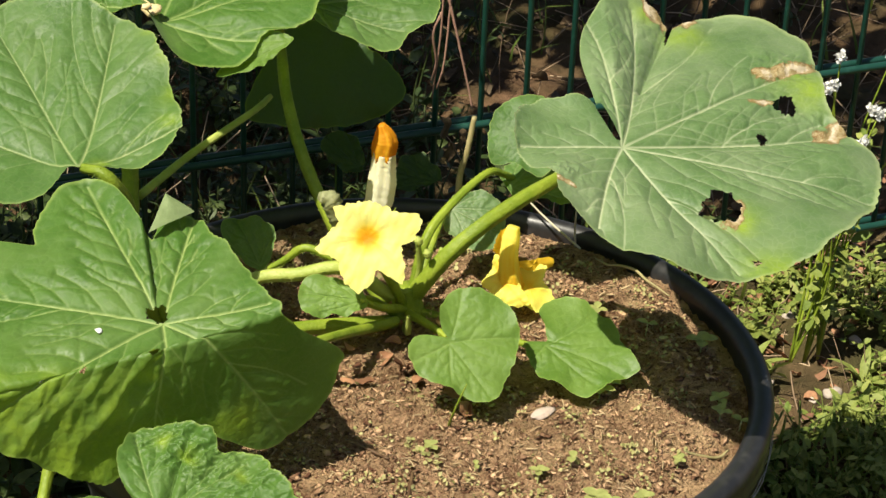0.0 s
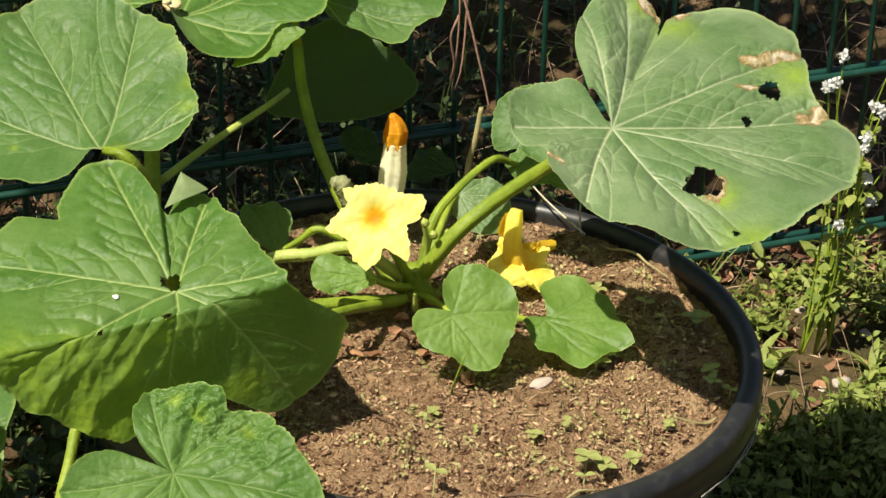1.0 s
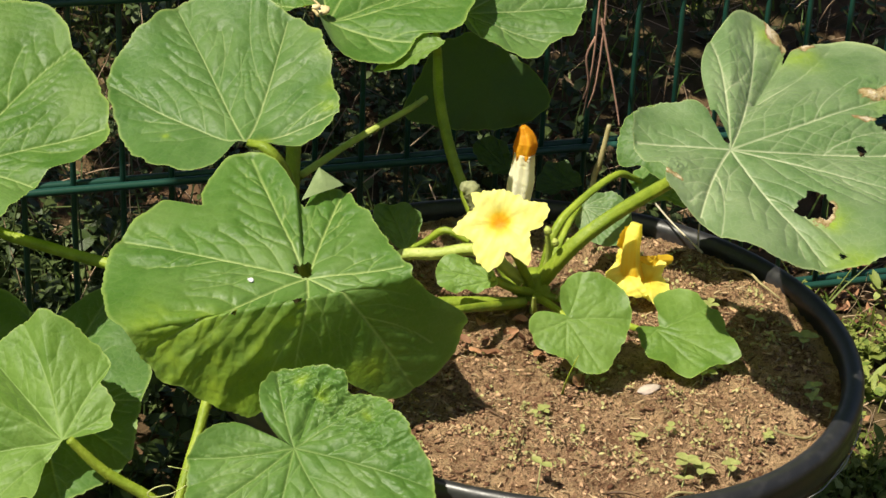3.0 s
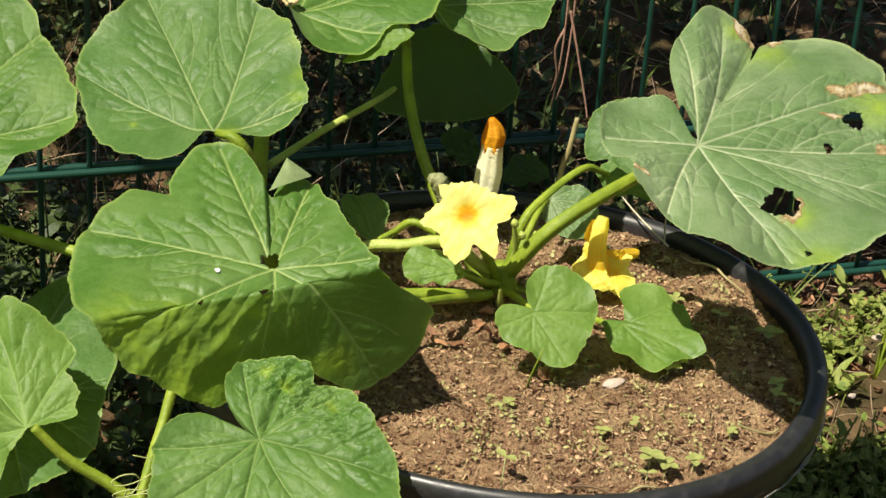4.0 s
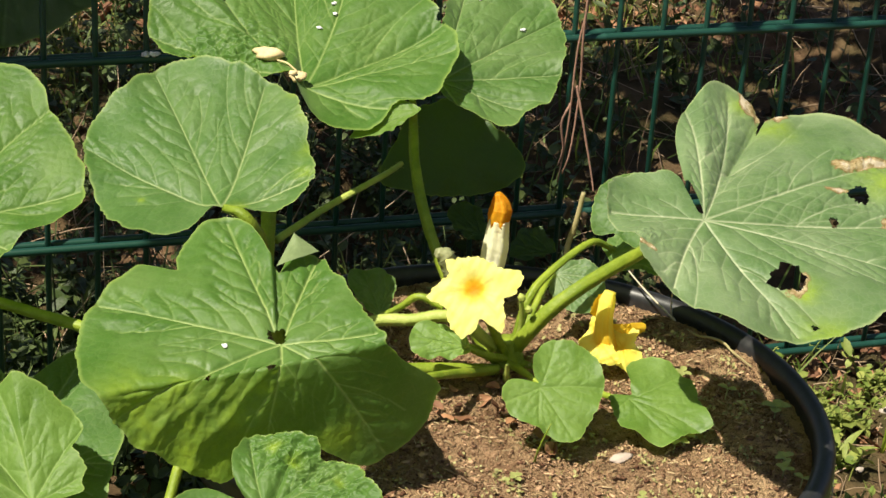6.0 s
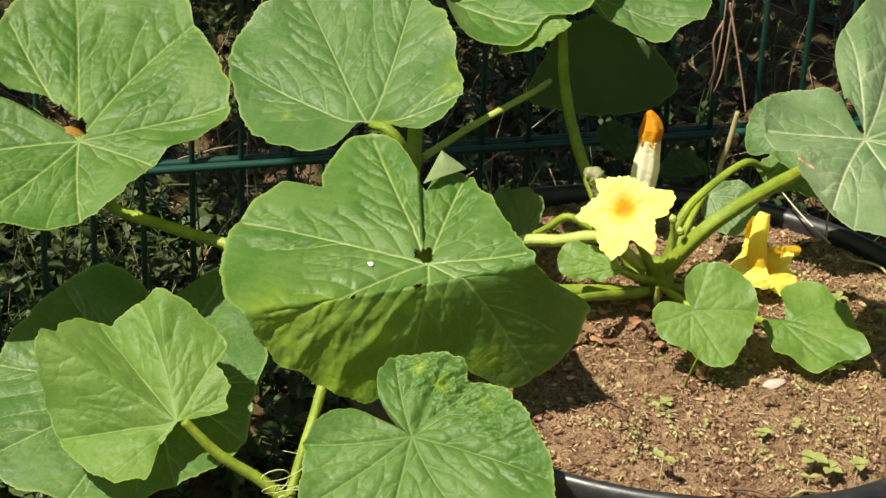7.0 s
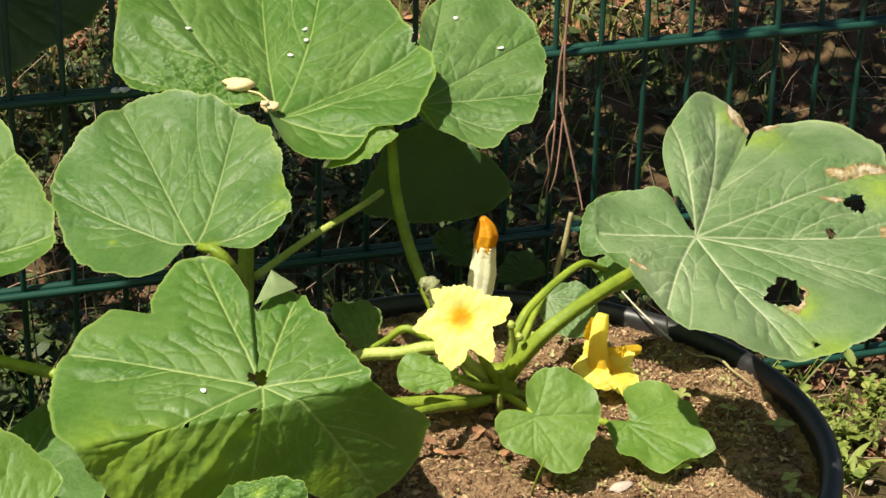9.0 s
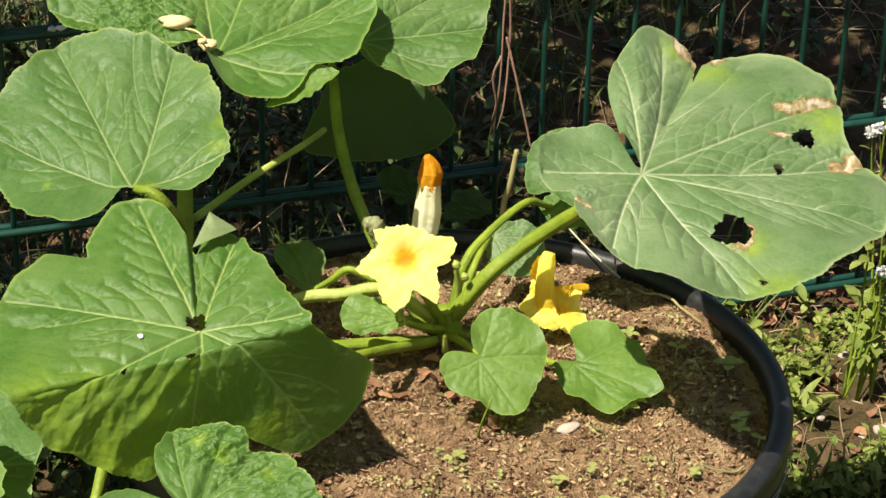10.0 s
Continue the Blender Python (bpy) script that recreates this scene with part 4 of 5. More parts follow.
part_of("leaf_tip", folded_tip([(-0.4392, -0.5213, 0.4687), (-0.4028, -0.5099, 0.4730), (-0.4205, -0.5007, 0.4862)], 0.004, LEAF_PALE), leaf_of["b"], "pale tip folded back")
for name, points, radii, mat in (
    ("petiole", [(-0.207, -0.43, 0.321), (-0.182, -0.445, 0.365), (-0.147, -0.455, 0.399), (-0.115, -0.489, 0.441), (-0.102, -0.566, 0.503)], (0.0075, 0.0066, 0.0055, 0.004), STEM),
    ("petiole", [(-0.221, -0.42, 0.318), (-0.237, -0.38, 0.344), (-0.249, -0.35, 0.377), (-0.256, -0.32, 0.409), (-0.258, -0.29, 0.444), (-0.254, -0.265, 0.475), (-0.263, -0.287, 0.505)], (0.006, 0.0052, 0.0048, 0.0046, 0.003), STEM),
    ("petiole", [(-0.203, -0.43, 0.33), (-0.191, -0.425, 0.371), (-0.166, -0.41, 0.388), (-0.125, -0.39, 0.402), (-0.102, -0.38, 0.392), (-0.052, -0.36, 0.358)], (0.0042, 0.0036, 0.003, 0.002), STEM),
    ("petiole", [(-0.462, -0.437, 0.482), (-0.453, -0.452, 0.484), (-0.443, -0.455, 0.472), (-0.431, -0.44, 0.446), (-0.416, -0.4, 0.378), (-0.39, -0.38, 0.29)], (0.0035, 0.0045, 0.005, 0.005), STEM),
    ("vine_stem", [(-0.404, -0.35, 0.47), (-0.408, -0.36, 0.443), (-0.411, -0.37, 0.414), (-0.411, -0.38, 0.373), (-0.38, -0.39, 0.30)], (0.0055, 0.0062, 0.0062, 0.006), STEM),
    ("petiole", [(-0.401, -0.36, 0.413), (-0.343, -0.312, 0.419), (-0.2829, -0.2791, 0.4311), (-0.2588, -0.2501, 0.4282)], (0.0034, 0.0028, 0.0024), STEM_MID),
    ("vine_stem", [(-0.36, -0.395, 0.335), (-0.325, -0.41, 0.354), (-0.297, -0.425, 0.36), (-0.264, -0.44, 0.367), (-0.225, -0.44, 0.335)], (0.0045, 0.0052, 0.0052, 0.005), STEM_MID),
    ("petiole", [(-0.34, -0.515, 0.352), (-0.298, -0.5, 0.346), (-0.268, -0.48, 0.335), (-0.225, -0.45, 0.318)], (0.0030, 0.0036, 0.0046), STEM),
    ("petiole", [(-0.315, -0.4, 0.353), (-0.301, -0.41, 0.366), (-0.289, -0.42, 0.379), (-0.27, -0.43, 0.372)], (0.002, 0.003, 0.003), STEM),
    ("petiole", [(-0.199, -0.49, 0.321), (-0.205, -0.47, 0.322), (-0.212, -0.44, 0.318)], (0.0022, 0.003, 0.0035), STEM),
    ("petiole", [(-0.133, -0.527, 0.319), (-0.145, -0.5, 0.312), (-0.17, -0.46, 0.31), (-0.2, -0.437, 0.315)], (0.002, 0.003, 0.0035), STEM),
    ("petiole", [(-0.262, -0.47, 0.354), (-0.241, -0.46, 0.339), (-0.212, -0.437, 0.32)], (0.002, 0.003, 0.004), STEM),
    ("petiole", [(-0.680, -0.300, 0.414), (-0.676, -0.290, 0.392), (-0.656, -0.270, 0.346), (-0.606, -0.290, 0.330), (-0.554, -0.328, 0.325), (-0.518, -0.358, 0.312), (-0.44, -0.40, 0.306)], (0.0035, 0.0048, 0.0052, 0.0056), STEM),
    ("petiole", [(-0.622, -0.503, 0.266), (-0.596, -0.51, 0.237), (-0.562, -0.52, 0.213), (-0.53, -0.535, 0.185)], (0.0035, 0.0045, 0.0055), STEM),
    ("vine_stem", [(-0.545, -0.54, 0.19), (-0.541, -0.53, 0.206), (-0.519, -0.5, 0.25), (-0.485, -0.46, 0.305), (-0.42, -0.43, 0.32), (-0.30, -0.43, 0.315), (-0.22, -0.43, 0.305)], (0.0038, 0.0042, 0.005, 0.0065), STEM),
    ("petiole", [(-0.49, -0.48, 0.31), (-0.485, -0.55, 0.325), (-0.479, -0.62, 0.334), (-0.478, -0.688, 0.344)], (0.0045, 0.004, 0.003), STEM),
    ("petiole", [(-0.143, -0.358, 0.359), (-0.165, -0.385, 0.352), (-0.195, -0.42, 0.325)], (0.002, 0.003, 0.0035), STEM),
    ("flower_stalk", [(-0.208, -0.432, 0.312), (-0.224, -0.446, 0.345), (-0.246, -0.458, 0.385), (-0.2545, -0.464, 0.4015)], (0.0042, 0.0036, 0.0042), STEM),
    ("flower_stalk", [(-0.203, -0.425, 0.315), (-0.200, -0.436, 0.352), (-0.204, -0.441, 0.377)], (0.0030, 0.0024, 0.0020), STEM_MID),
    ("petiole", [(-0.212, -0.440, 0.306), (-0.222, -0.468, 0.318), (-0.226, -0.478, 0.338)], (0.0034, 0.0028, 0.0014), STEM_MID),
    ("petiole", [(-0.214, -0.430, 0.310), (-0.242, -0.440, 0.335), (-0.262, -0.452, 0.345)], (0.0036, 0.0030, 0.0016), STEM),
    ("crown", [(-0.205, -0.43, 0.288), (-0.206, -0.43, 0.31), (-0.209, -0.43, 0.336)], (0.013, 0.014, 0.009), STEM),
):
    part_of(name, tube_mesh(name, points, radii, mat, 14, 48, 5, 0.02, len(points), 420), plant)


def corolla_mesh(name, at, n, u, margin, seed, material, throat=0.010, hollow=0.0, ruffle=0.003, cup=0.0, lobes=5, rings=44, spokes=288):
    """A fused bell of petals spread round a throat, its margin given as reaches in millimetres all round."""
    n, u = np.array(n, float), np.array(u, float)
    n /= np.linalg.norm(n)
    u -= n * (u @ n)
    u /= np.linalg.norm(u)
    side = np.cross(n, u)
    reach = np.array(margin, float) / 1000
    th = np.arange(spokes) * 2 * np.pi / spokes
    edge = np.interp(th, np.arange(len(reach)) * 2 * np.pi / len(reach), reach, period=2 * np.pi)
    edge = np.convolve(np.concatenate([edge[-1:], edge, edge[:1]]), np.array((0.25, 0.5, 0.25)), "valid")
    edge = edge * (1 + 0.02 * np.sin(th * 23 + seed) + 0.015 * np.sin(th * 41 + 2 * seed))
    s = np.linspace(0.03, 1, rings)
    U, V = s[:, None] * edge * np.cos(th), s[:, None] * edge * np.sin(th)
    S, r = np.repeat(s[:, None], spokes, 1), np.hypot(U, V)
    H = -hollow * np.exp(-((r / (0.8 * throat)) ** 2)) if hollow else 0 * r
    H = H + cup * S**2 * reach.mean() - 0.22 * reach.mean() * np.clip(S - 0.6, 0, 1) ** 2
    H = H + ruffle * S * smooth_noise(U, V, seed, 7, 150) + 0.5 * ruffle * S**2 * smooth_noise(U, V, seed + 3, 7, 420)
    H = H + 0.0016 * S * np.exp(-((r - 0.6 * edge) / 0.02) ** 2) * np.abs(np.cos(th * lobes / 2 + seed)) ** 8
    H = H - (H[-1].mean() if not hollow else 0)
    P = np.array(at) + U[..., None] * u + V[..., None] * side + H[..., None] * n
    faces = [(i * spokes + j, (i + 1) * spokes + j, (i + 1) * spokes + (j + 1) % spokes, i * spokes + (j + 1) % spokes) for i in range(rings - 1) for j in range(spokes)]
    data = mesh_of(name, P.reshape(-1, 3), faces + [tuple(range(spokes))], material)
    layer = data.attributes.new("deep", "FLOAT", "POINT")
    wave = 0.0022 * smooth_noise(U, V, seed + 9, 6, 300)
    deep = np.exp(-(((r + wave) / throat) ** 2)) if hollow else 0.22 + 0.45 * (1 - S) + 0.3 * smooth_noise(U, V, seed + 5, 6, 160)
    layer.data.foreach_set("value", np.clip(deep, 0, 1).ravel().astype(np.float32))
    return data


def frame_along(place, axis, up=(0, 0, 1)):
    z = Vector(axis).normalized()
    y = (Vector(up) - z * Vector(up).dot(z)).normalized()
    x = y.cross(z)
    m = Matrix((x, y, z)).transposed().to_4x4()
    m.translation = place
    return m


first = part_of("flower", corolla_mesh("flower", (-0.2577, -0.469, 0.4072), (-0.405, -0.738, 0.539), (0.182, 0.513, 0.839),
    [27, 27, 27, 27, 28, 29, 30, 32, 34, 31, 24, 25, 26, 28, 30, 33, 36, 41, 37, 33, 30, 28, 29, 31, 34, 36, 38, 40, 42, 41, 38, 34, 28, 25, 29, 36, 43, 42, 38, 34, 31, 28, 27, 27, 33, 37, 38, 41, 44, 41, 36, 31, 28, 27, 28, 27, 26, 26, 27, 27], 40, PETAL, 0.0140, 0.0036, 0.0035, 0.06), plant, "open bright yellow star-shaped squash flower")
knob = lathe("stamen", [(0.0004, 0.0005), (0.0016, -0.0005), (0.0022, -0.004), (0.002, -0.010)], PETAL_ORANGE, 16, np.zeros(3))
knob.transform(frame_along((-0.2561, -0.466, 0.405), (-0.405, -0.738, 0.539)))
part_of("stamen", knob, first, "orange stamen in the throat")
second = part_of("flower", corolla_mesh("flower", (-0.1054, -0.442, 0.3219), (-0.436, -0.618, 0.655), (0.241, 0.62, 0.746),
    [20, 20, 20, 20, 21, 22, 23, 21, 20, 20, 19, 18, 17, 16, 15, 15, 15, 15, 14, 14, 14, 14, 14, 14, 14, 15, 15, 16, 16, 17, 18, 19, 21, 21, 22, 23, 24, 24, 24, 23, 22, 20, 18, 17, 16, 14, 13, 12, 12, 11, 12, 14, 16, 21, 21, 21, 20, 20, 20, 20], 61, PETAL_DEEP, ruffle=0.006, cup=-0.15), plant, "half-wilted orange-yellow squash flower nodding over the soil")
for data in (corolla_mesh("petal", (-0.1279, -0.4395, 0.33), (-0.697, -0.479, 0.533), (0.215, 0.57, 0.793),
    [16, 20, 26, 24, 22, 20, 17, 16, 15, 15, 15, 16, 16, 17, 18, 19, 19, 18, 16, 15, 15, 14, 14, 14, 14, 14, 14, 15, 16, 17, 18, 19, 20, 21, 23, 24, 25, 26, 28, 24, 19, 16, 14, 13, 12, 11, 10, 10, 9, 9, 9, 9, 9, 9, 9, 10, 10, 11, 12, 14], 62, PETAL_DEEP, ruffle=0.006, cup=-0.15),
             corolla_mesh("petal", (-0.1218, -0.4284, 0.3517), (0.33, -0.922, 0.204), (0.068, 0.239, 0.969),
    [18, 18, 18, 18, 17, 17, 17, 17, 17, 17, 17, 18, 17, 16, 14, 12, 11, 10, 9, 9, 8, 8, 8, 8, 8, 9, 10, 11, 13, 17, 19, 20, 21, 22, 18, 16, 15, 13, 12, 11, 11, 10, 10, 10, 10, 10, 10, 10, 10, 11, 11, 12, 14, 15, 16, 17, 19, 21, 20, 19], 63, PETAL_ORANGE, ruffle=0.004, cup=0.2),
             corolla_mesh("petal", (-0.1009, -0.436, 0.3391), (0.275, -0.951, 0.142), (0.027, 0.156, 0.987),
    [4, 4, 4, 4, 5, 5, 5, 6, 6, 8, 9, 12, 16, 20, 16, 13, 11, 10, 9, 8, 7, 6, 6, 6, 6, 5, 5, 5, 5, 5, 5, 6, 6, 6, 7, 8, 9, 10, 13, 14, 16, 18, 20, 20, 20, 20, 19, 13, 10, 8, 7, 6, 5, 5, 5, 4, 4, 4, 4, 4], 64, PETAL_ORANGE, ruffle=0.004)):
    part_of("petal", data, second)


def wilted(name, points, radii, material, ribs, seed, low=0.6, high=0.6, ragged=0.0):
    """A flower shut into a pleated tube, its colour shading from one end to the other."""
    sides, steps = 30, 40
    data = tube_mesh(name, points, radii, material, sides, steps, ribs, 0.02, seed)
    rng = np.random.default_rng(seed)
    streak = rng.normal(size=sides) * 0.14
    deep = np.linspace(low, high, steps)[:, None] + streak[None] * np.linspace(0.4, 1, steps)[:, None]
    layer = data.attributes.new("deep", "FLOAT", "POINT")
    layer.data.foreach_set("value", np.clip(deep, 0, 1).ravel().astype(np.float32))
    tongue = rng.uniform(-1, 1, sides)
    for k in range(3 * sides):
        data.vertices[k].co.z += ragged * tongue[k % sides] * (1 - k // sides / 3)
    return data


part_of("petal", wilted("petal", [(-0.1200, -0.4400, 0.322), (-0.1235, -0.4385, 0.338), (-0.1235, -0.4365, 0.352), (-0.1215, -0.4345, 0.366), (-0.1195, -0.4335, 0.375)], (0.0092, 0.0082, 0.0074, 0.0070, 0.0050), PETAL_DEEP, 4, 12, 0.75, 0.1, 0.003), second, "upright petal folded into a tube")
closed = part_of("closed_flower", wilted("closed_flower", [(-0.1965, -0.335, 0.351), (-0.195, -0.335, 0.361), (-0.1925, -0.334, 0.378), (-0.191, -0.333, 0.393), (-0.190, -0.333, 0.404)], (0.0065, 0.0108, 0.0112, 0.0098, 0.0088), CREAM, 7, 3, 1.0, 0.66), plant, "closed wilted flower, cream tube with an orange tip")
part_of("petal_tip", wilted("petal_tip", [(-0.1905, -0.333, 0.400), (-0.190, -0.332, 0.407), (-0.189, -0.332, 0.414), (-0.190, -0.331, 0.422), (-0.1925, -0.331, 0.429)], (0.0086, 0.0096, 0.0096, 0.0070, 0.0030), PETAL_ORANGE, 6, 4, 0.75, 0.95, 0.0045), closed, "twisted orange tip")
for k in range(5):
    a = 1.2566 * k + 0.4
    part_of("sepal", tube_mesh("sepal", [(-0.1965, -0.335, 0.351), (-0.1965 + 0.012 * math.cos(a), -0.335 + 0.012 * math.sin(a), 0.353), (-0.1965 + 0.018 * math.cos(a), -0.335 + 0.018 * math.sin(a), 0.361)], (0.0016, 0.0011, 0.0003), STEM, 6, 10), closed, "narrow green sepal")
part_of("flower_bud", tube_mesh("flower_bud", [(-0.266, -0.39, 0.405), (-0.258, -0.39, 0.400), (-0.254, -0.39, 0.388), (-0.252, -0.39, 0.378)], (0.004, 0.0078, 0.0068, 0.0045), BUD, 14, 24, 5, 0.10, 9), plant, "fuzzy grey-green flower bud")

for x, y, z, size in ((-0.204, -0.442, 0.381, 0.0034), (-0.198, -0.446, 0.371, 0.0032), (-0.182, -0.438, 0.366, 0.0030)):
    part_of("flower_bud", tube_mesh("flower_bud", [(x, y, z - 1.3 * size), (x, y, z - 0.4 * size), (x - 0.001, y, z + 0.5 * size), (x - 0.002, y, z + 1.3 * size)], (0.35 * size, size, 0.9 * size, 0.15 * size), STEM_MID, 12, 20, 5, 0.05, int(size * 1e4)), plant, "small fuzzy green bud")
part_of("wilted_flower", wilted("wilted_flower", [(-0.693, -0.281, 0.420), (-0.687, -0.283, 0.421), (-0.680, -0.286, 0.419), (-0.673, -0.289, 0.415)], (0.004, 0.0064, 0.0055, 0.003), PETAL_BROWN, 5, 8, 0.7, 0.95), plant, "shrivelled orange flower under a leaf")
part_of("dry_stalk", tube_mesh("dry_stalk", [(-0.126, -0.34, 0.315), (-0.121, -0.33, 0.367), (-0.115, -0.33, 0.393), (-0.11, -0.33, 0.424)], (0.003, 0.0026, 0.0022), STEM_DRY, 10, 20), plant, "dead pale stalk")
for k, (x, y, z) in enumerate(((-0.548, -0.545, 0.20), (-0.552, -0.54, 0.215), (-0.535, -0.55, 0.19))):
    coil = [(x + 0.010 * q * math.cos(q * 5 + k * 2), y + 0.004 * math.sin(q * 3), z + 0.012 * q + 0.008 * math.sin(q * 5 + k * 2)) for q in np.linspace(0, 2.4, 14)]
    part_of("tendril", tube_mesh("tendril", coil, (0.0008, 0.0004), STEM_PALE, 6, 60), plant, "curled pale tendril")


# ---- fallen petals, stone, seedlings in the tub ----
def blob(name, place, size, material, label, category, seed, turn=0.0, group=""):
    rng = np.random.default_rng(seed)
    a, b = np.meshgrid(np.linspace(0, 2 * np.pi, 19)[:-1], np.linspace(0.12, np.pi - 0.12, 10), indexing="ij")
    r = 1 + 0.16 * np.sin(a * 2 + rng.uniform(0, 6)) * np.sin(b * 2) + 0.1 * np.sin(a * 3 + b * 4 + rng.uniform(0, 6)) + 0.03 * rng.normal(size=a.shape)
    v = np.stack([r * np.sin(b) * np.cos(a) * size[0], r * np.sin(b) * np.sin(a) * size[1], r * np.cos(b) * size[2]], -1)
    n = a.shape[1]
    faces = [(i * n + j, ((i + 1) % 18) * n + j, ((i + 1) % 18) * n + j + 1, i * n + j + 1) for i in range(18) for j in range(n - 1)]
    faces += [tuple(i * n for i in range(18))[::-1], tuple(i * n + n - 1 for i in range(18))]
    ob = new(name, mesh_of(name, v.reshape(-1, 3), faces, material))
    ob.matrix_world = pose(*place, 0, 0, turn)
    return tagged(ob, label, category, group)


blob("stone", (-0.161, -0.585, 0.3016), (0.0112, 0.0056, 0.0024), PALE_STONE, "small whitish stone lying on the soil in the tub", "stone", 1, 20)


def oval_leaf(length, width, bend=0.2, cols=5, rows=4):
    """A small oval leaf along +x, folded a little along its midrib."""
    s, t = np.meshgrid(np.linspace(0, 1, cols), np.linspace(-1, 1, rows), indexing="ij")
    w = width * np.sin(np.pi * np.clip(s * 0.94 + 0.06, 0, 1)) ** 0.8
    v = np.stack([s * length, t * w, 0.22 * np.abs(t) * w - bend * length * s**2 + 0.25 * length * s], -1).reshape(-1, 3)
    return v, [(i * rows + j, (i + 1) * rows + j, (i + 1) * rows + j + 1, i * rows + j + 1) for i in range(cols - 1) for j in range(rows - 1)]


for k, (x, y, size) in enumerate(((0.354, -0.235, 0.011), (0.326, -0.243, 0.006), (0.43, -0.16, 0.008), (0.386, -0.095, 0.008), (0.30, -0.20, 0.005))):
    blob("stone", (x, y, float(ground_height(x, y)) + 0.4 * size), (size, 0.75 * size, 0.55 * size), STONE, "small pale stone among the weeds beside the tub", "stone", 20 + k, 50 * k, "stones beside the tub")


BROWN_STICK = stem_material("brown_stick", (0.06, 0.03, 0.015), (0.15, 0.085, 0.045))


def seedling(place, height, spread, count, seed):
    rng = np.random.default_rng(seed)
    x, y = place
    z = float(soil_height(x, y))
    ob = thing_at("seedling", (x, y, z), "tiny green weed seedling sprouting from the soil", "seedling", "seedlings in the tub")
    part_of("stem", tube_mesh("stem", [(x, y, z - 0.003), (x + 0.001, y, z + height * 0.5), (x + 0.002, y + 0.001, z + height)], (0.0006, 0.0005), STEM_PALE, 6, 6), ob)
    first = rng.uniform(0, 360)
    for k in range(count):
        v, fs = oval_leaf(spread * rng.uniform(0.8, 1.1), spread * 0.36, 0.15, 6, 5)
        data = mesh_of("leaf", v, fs, SEEDLING)
        data.transform(pose(x + 0.002, y + 0.001, z + height * (1 - 0.12 * (k // 2)), 0, 0, first + 180 * k + 77 * (k // 2)))
        part_of("leaf", data, ob)


for k, (x, y, h, s, c) in enumerate(((-0.297, -0.701, 0.022, 0.011, 2), (0.003, -0.531, 0.010, 0.014, 4), (-0.111, -0.577, 0.012, 0.012, 4), (-0.100, -0.572, 0.010, 0.011, 4),
                                     (-0.178, -0.703, 0.012, 0.013, 4), (-0.168, -0.712, 0.010, 0.011, 4), (-0.145, -0.712, 0.009, 0.010, 4), (-0.036, -0.629, 0.008, 0.009, 4),
                                     (-0.022, -0.636, 0.008, 0.010, 2), (-0.028, -0.612, 0.009, 0.010, 4), (-0.199, -0.656, 0.009, 0.008, 4), (-0.172, -0.653, 0.008, 0.009, 2),
                                     (-0.098, -0.677, 0.006, 0.007, 4), (-0.259, -0.600, 0.007, 0.008, 4), (-0.268, -0.606, 0.005, 0.007, 2), (-0.237, -0.631, 0.005, 0.006, 2),
                                     (-0.06, -0.47, 0.010, 0.009, 4), (-0.03, -0.50, 0.009, 0.010, 2), (-0.10, -0.40, 0.012, 0.010, 4), (-0.185, -0.715, 0.007, 0.008, 2))):
    seedling((x, y), h, s, c, 100 + k)


def tiny_green(rng, size):
    """A few specks of green growing together."""
    verts, faces, base = [], [], 0
    for _ in range(rng.integers(2, 7)):
        v, fs = oval_leaf(size, size * 0.42, 0.1, 4, 3)
        turn = np.array(Euler((rng.normal() * 0.5, rng.normal() * 0.5, rng.uniform(0, 6.28))).to_matrix())
        verts.append(v @ turn.T + (*(rng.normal(size=2) * size * 0.9), abs(rng.normal()) * 0.3 * size))
        faces += [tuple(base + q for q in fc) for fc in fs]
        base += len(v)
    return np.vstack(verts), faces


scatter("sprouts", 1700, 31, tiny_green, in_tub(0.0022, 0.235, mossy), SPROUT, "tiny yellowish-green sprouts and moss flecks on the soil", "sprouts", (0.0014, 0.0040))

for k, (line, mat, label) in enumerate((
        ([(-0.246, -0.714), (-0.23, -0.72), (-0.211, -0.732)], BROWN_STICK, "short dark brown twig lying on the soil"),
        ([(-0.212, -0.733), (-0.195, -0.727), (-0.178, -0.724)], STEM_DRY, "pale straw lying on the soil near the rim"),
        ([(-0.284, -0.63), (-0.292, -0.645), (-0.301, -0.662)], BROWN_STICK, "bent dark brown root piece on the soil"),
        ([(-0.31, -0.565), (-0.302, -0.585), (-0.292, -0.605)], BROWN_STICK, "thin brown twig lying on the soil"),
        ([(-0.085, -0.665), (-0.06, -0.668), (-0.045, -0.66)], STEM_DRY, "pale straw lying on the soil near the rim"))):
    twig = new("twig", tube_mesh("twig", [(x, y, float(soil_height(x, y)) + 0.0012 + 0.002 * (q == 1)) for q, (x, y) in enumerate(line)], (0.0011, 0.0013, 0.0008), mat, 7, 16, 0, 0.12, k))
    tagged(twig, label, "twig", "twigs on the soil")

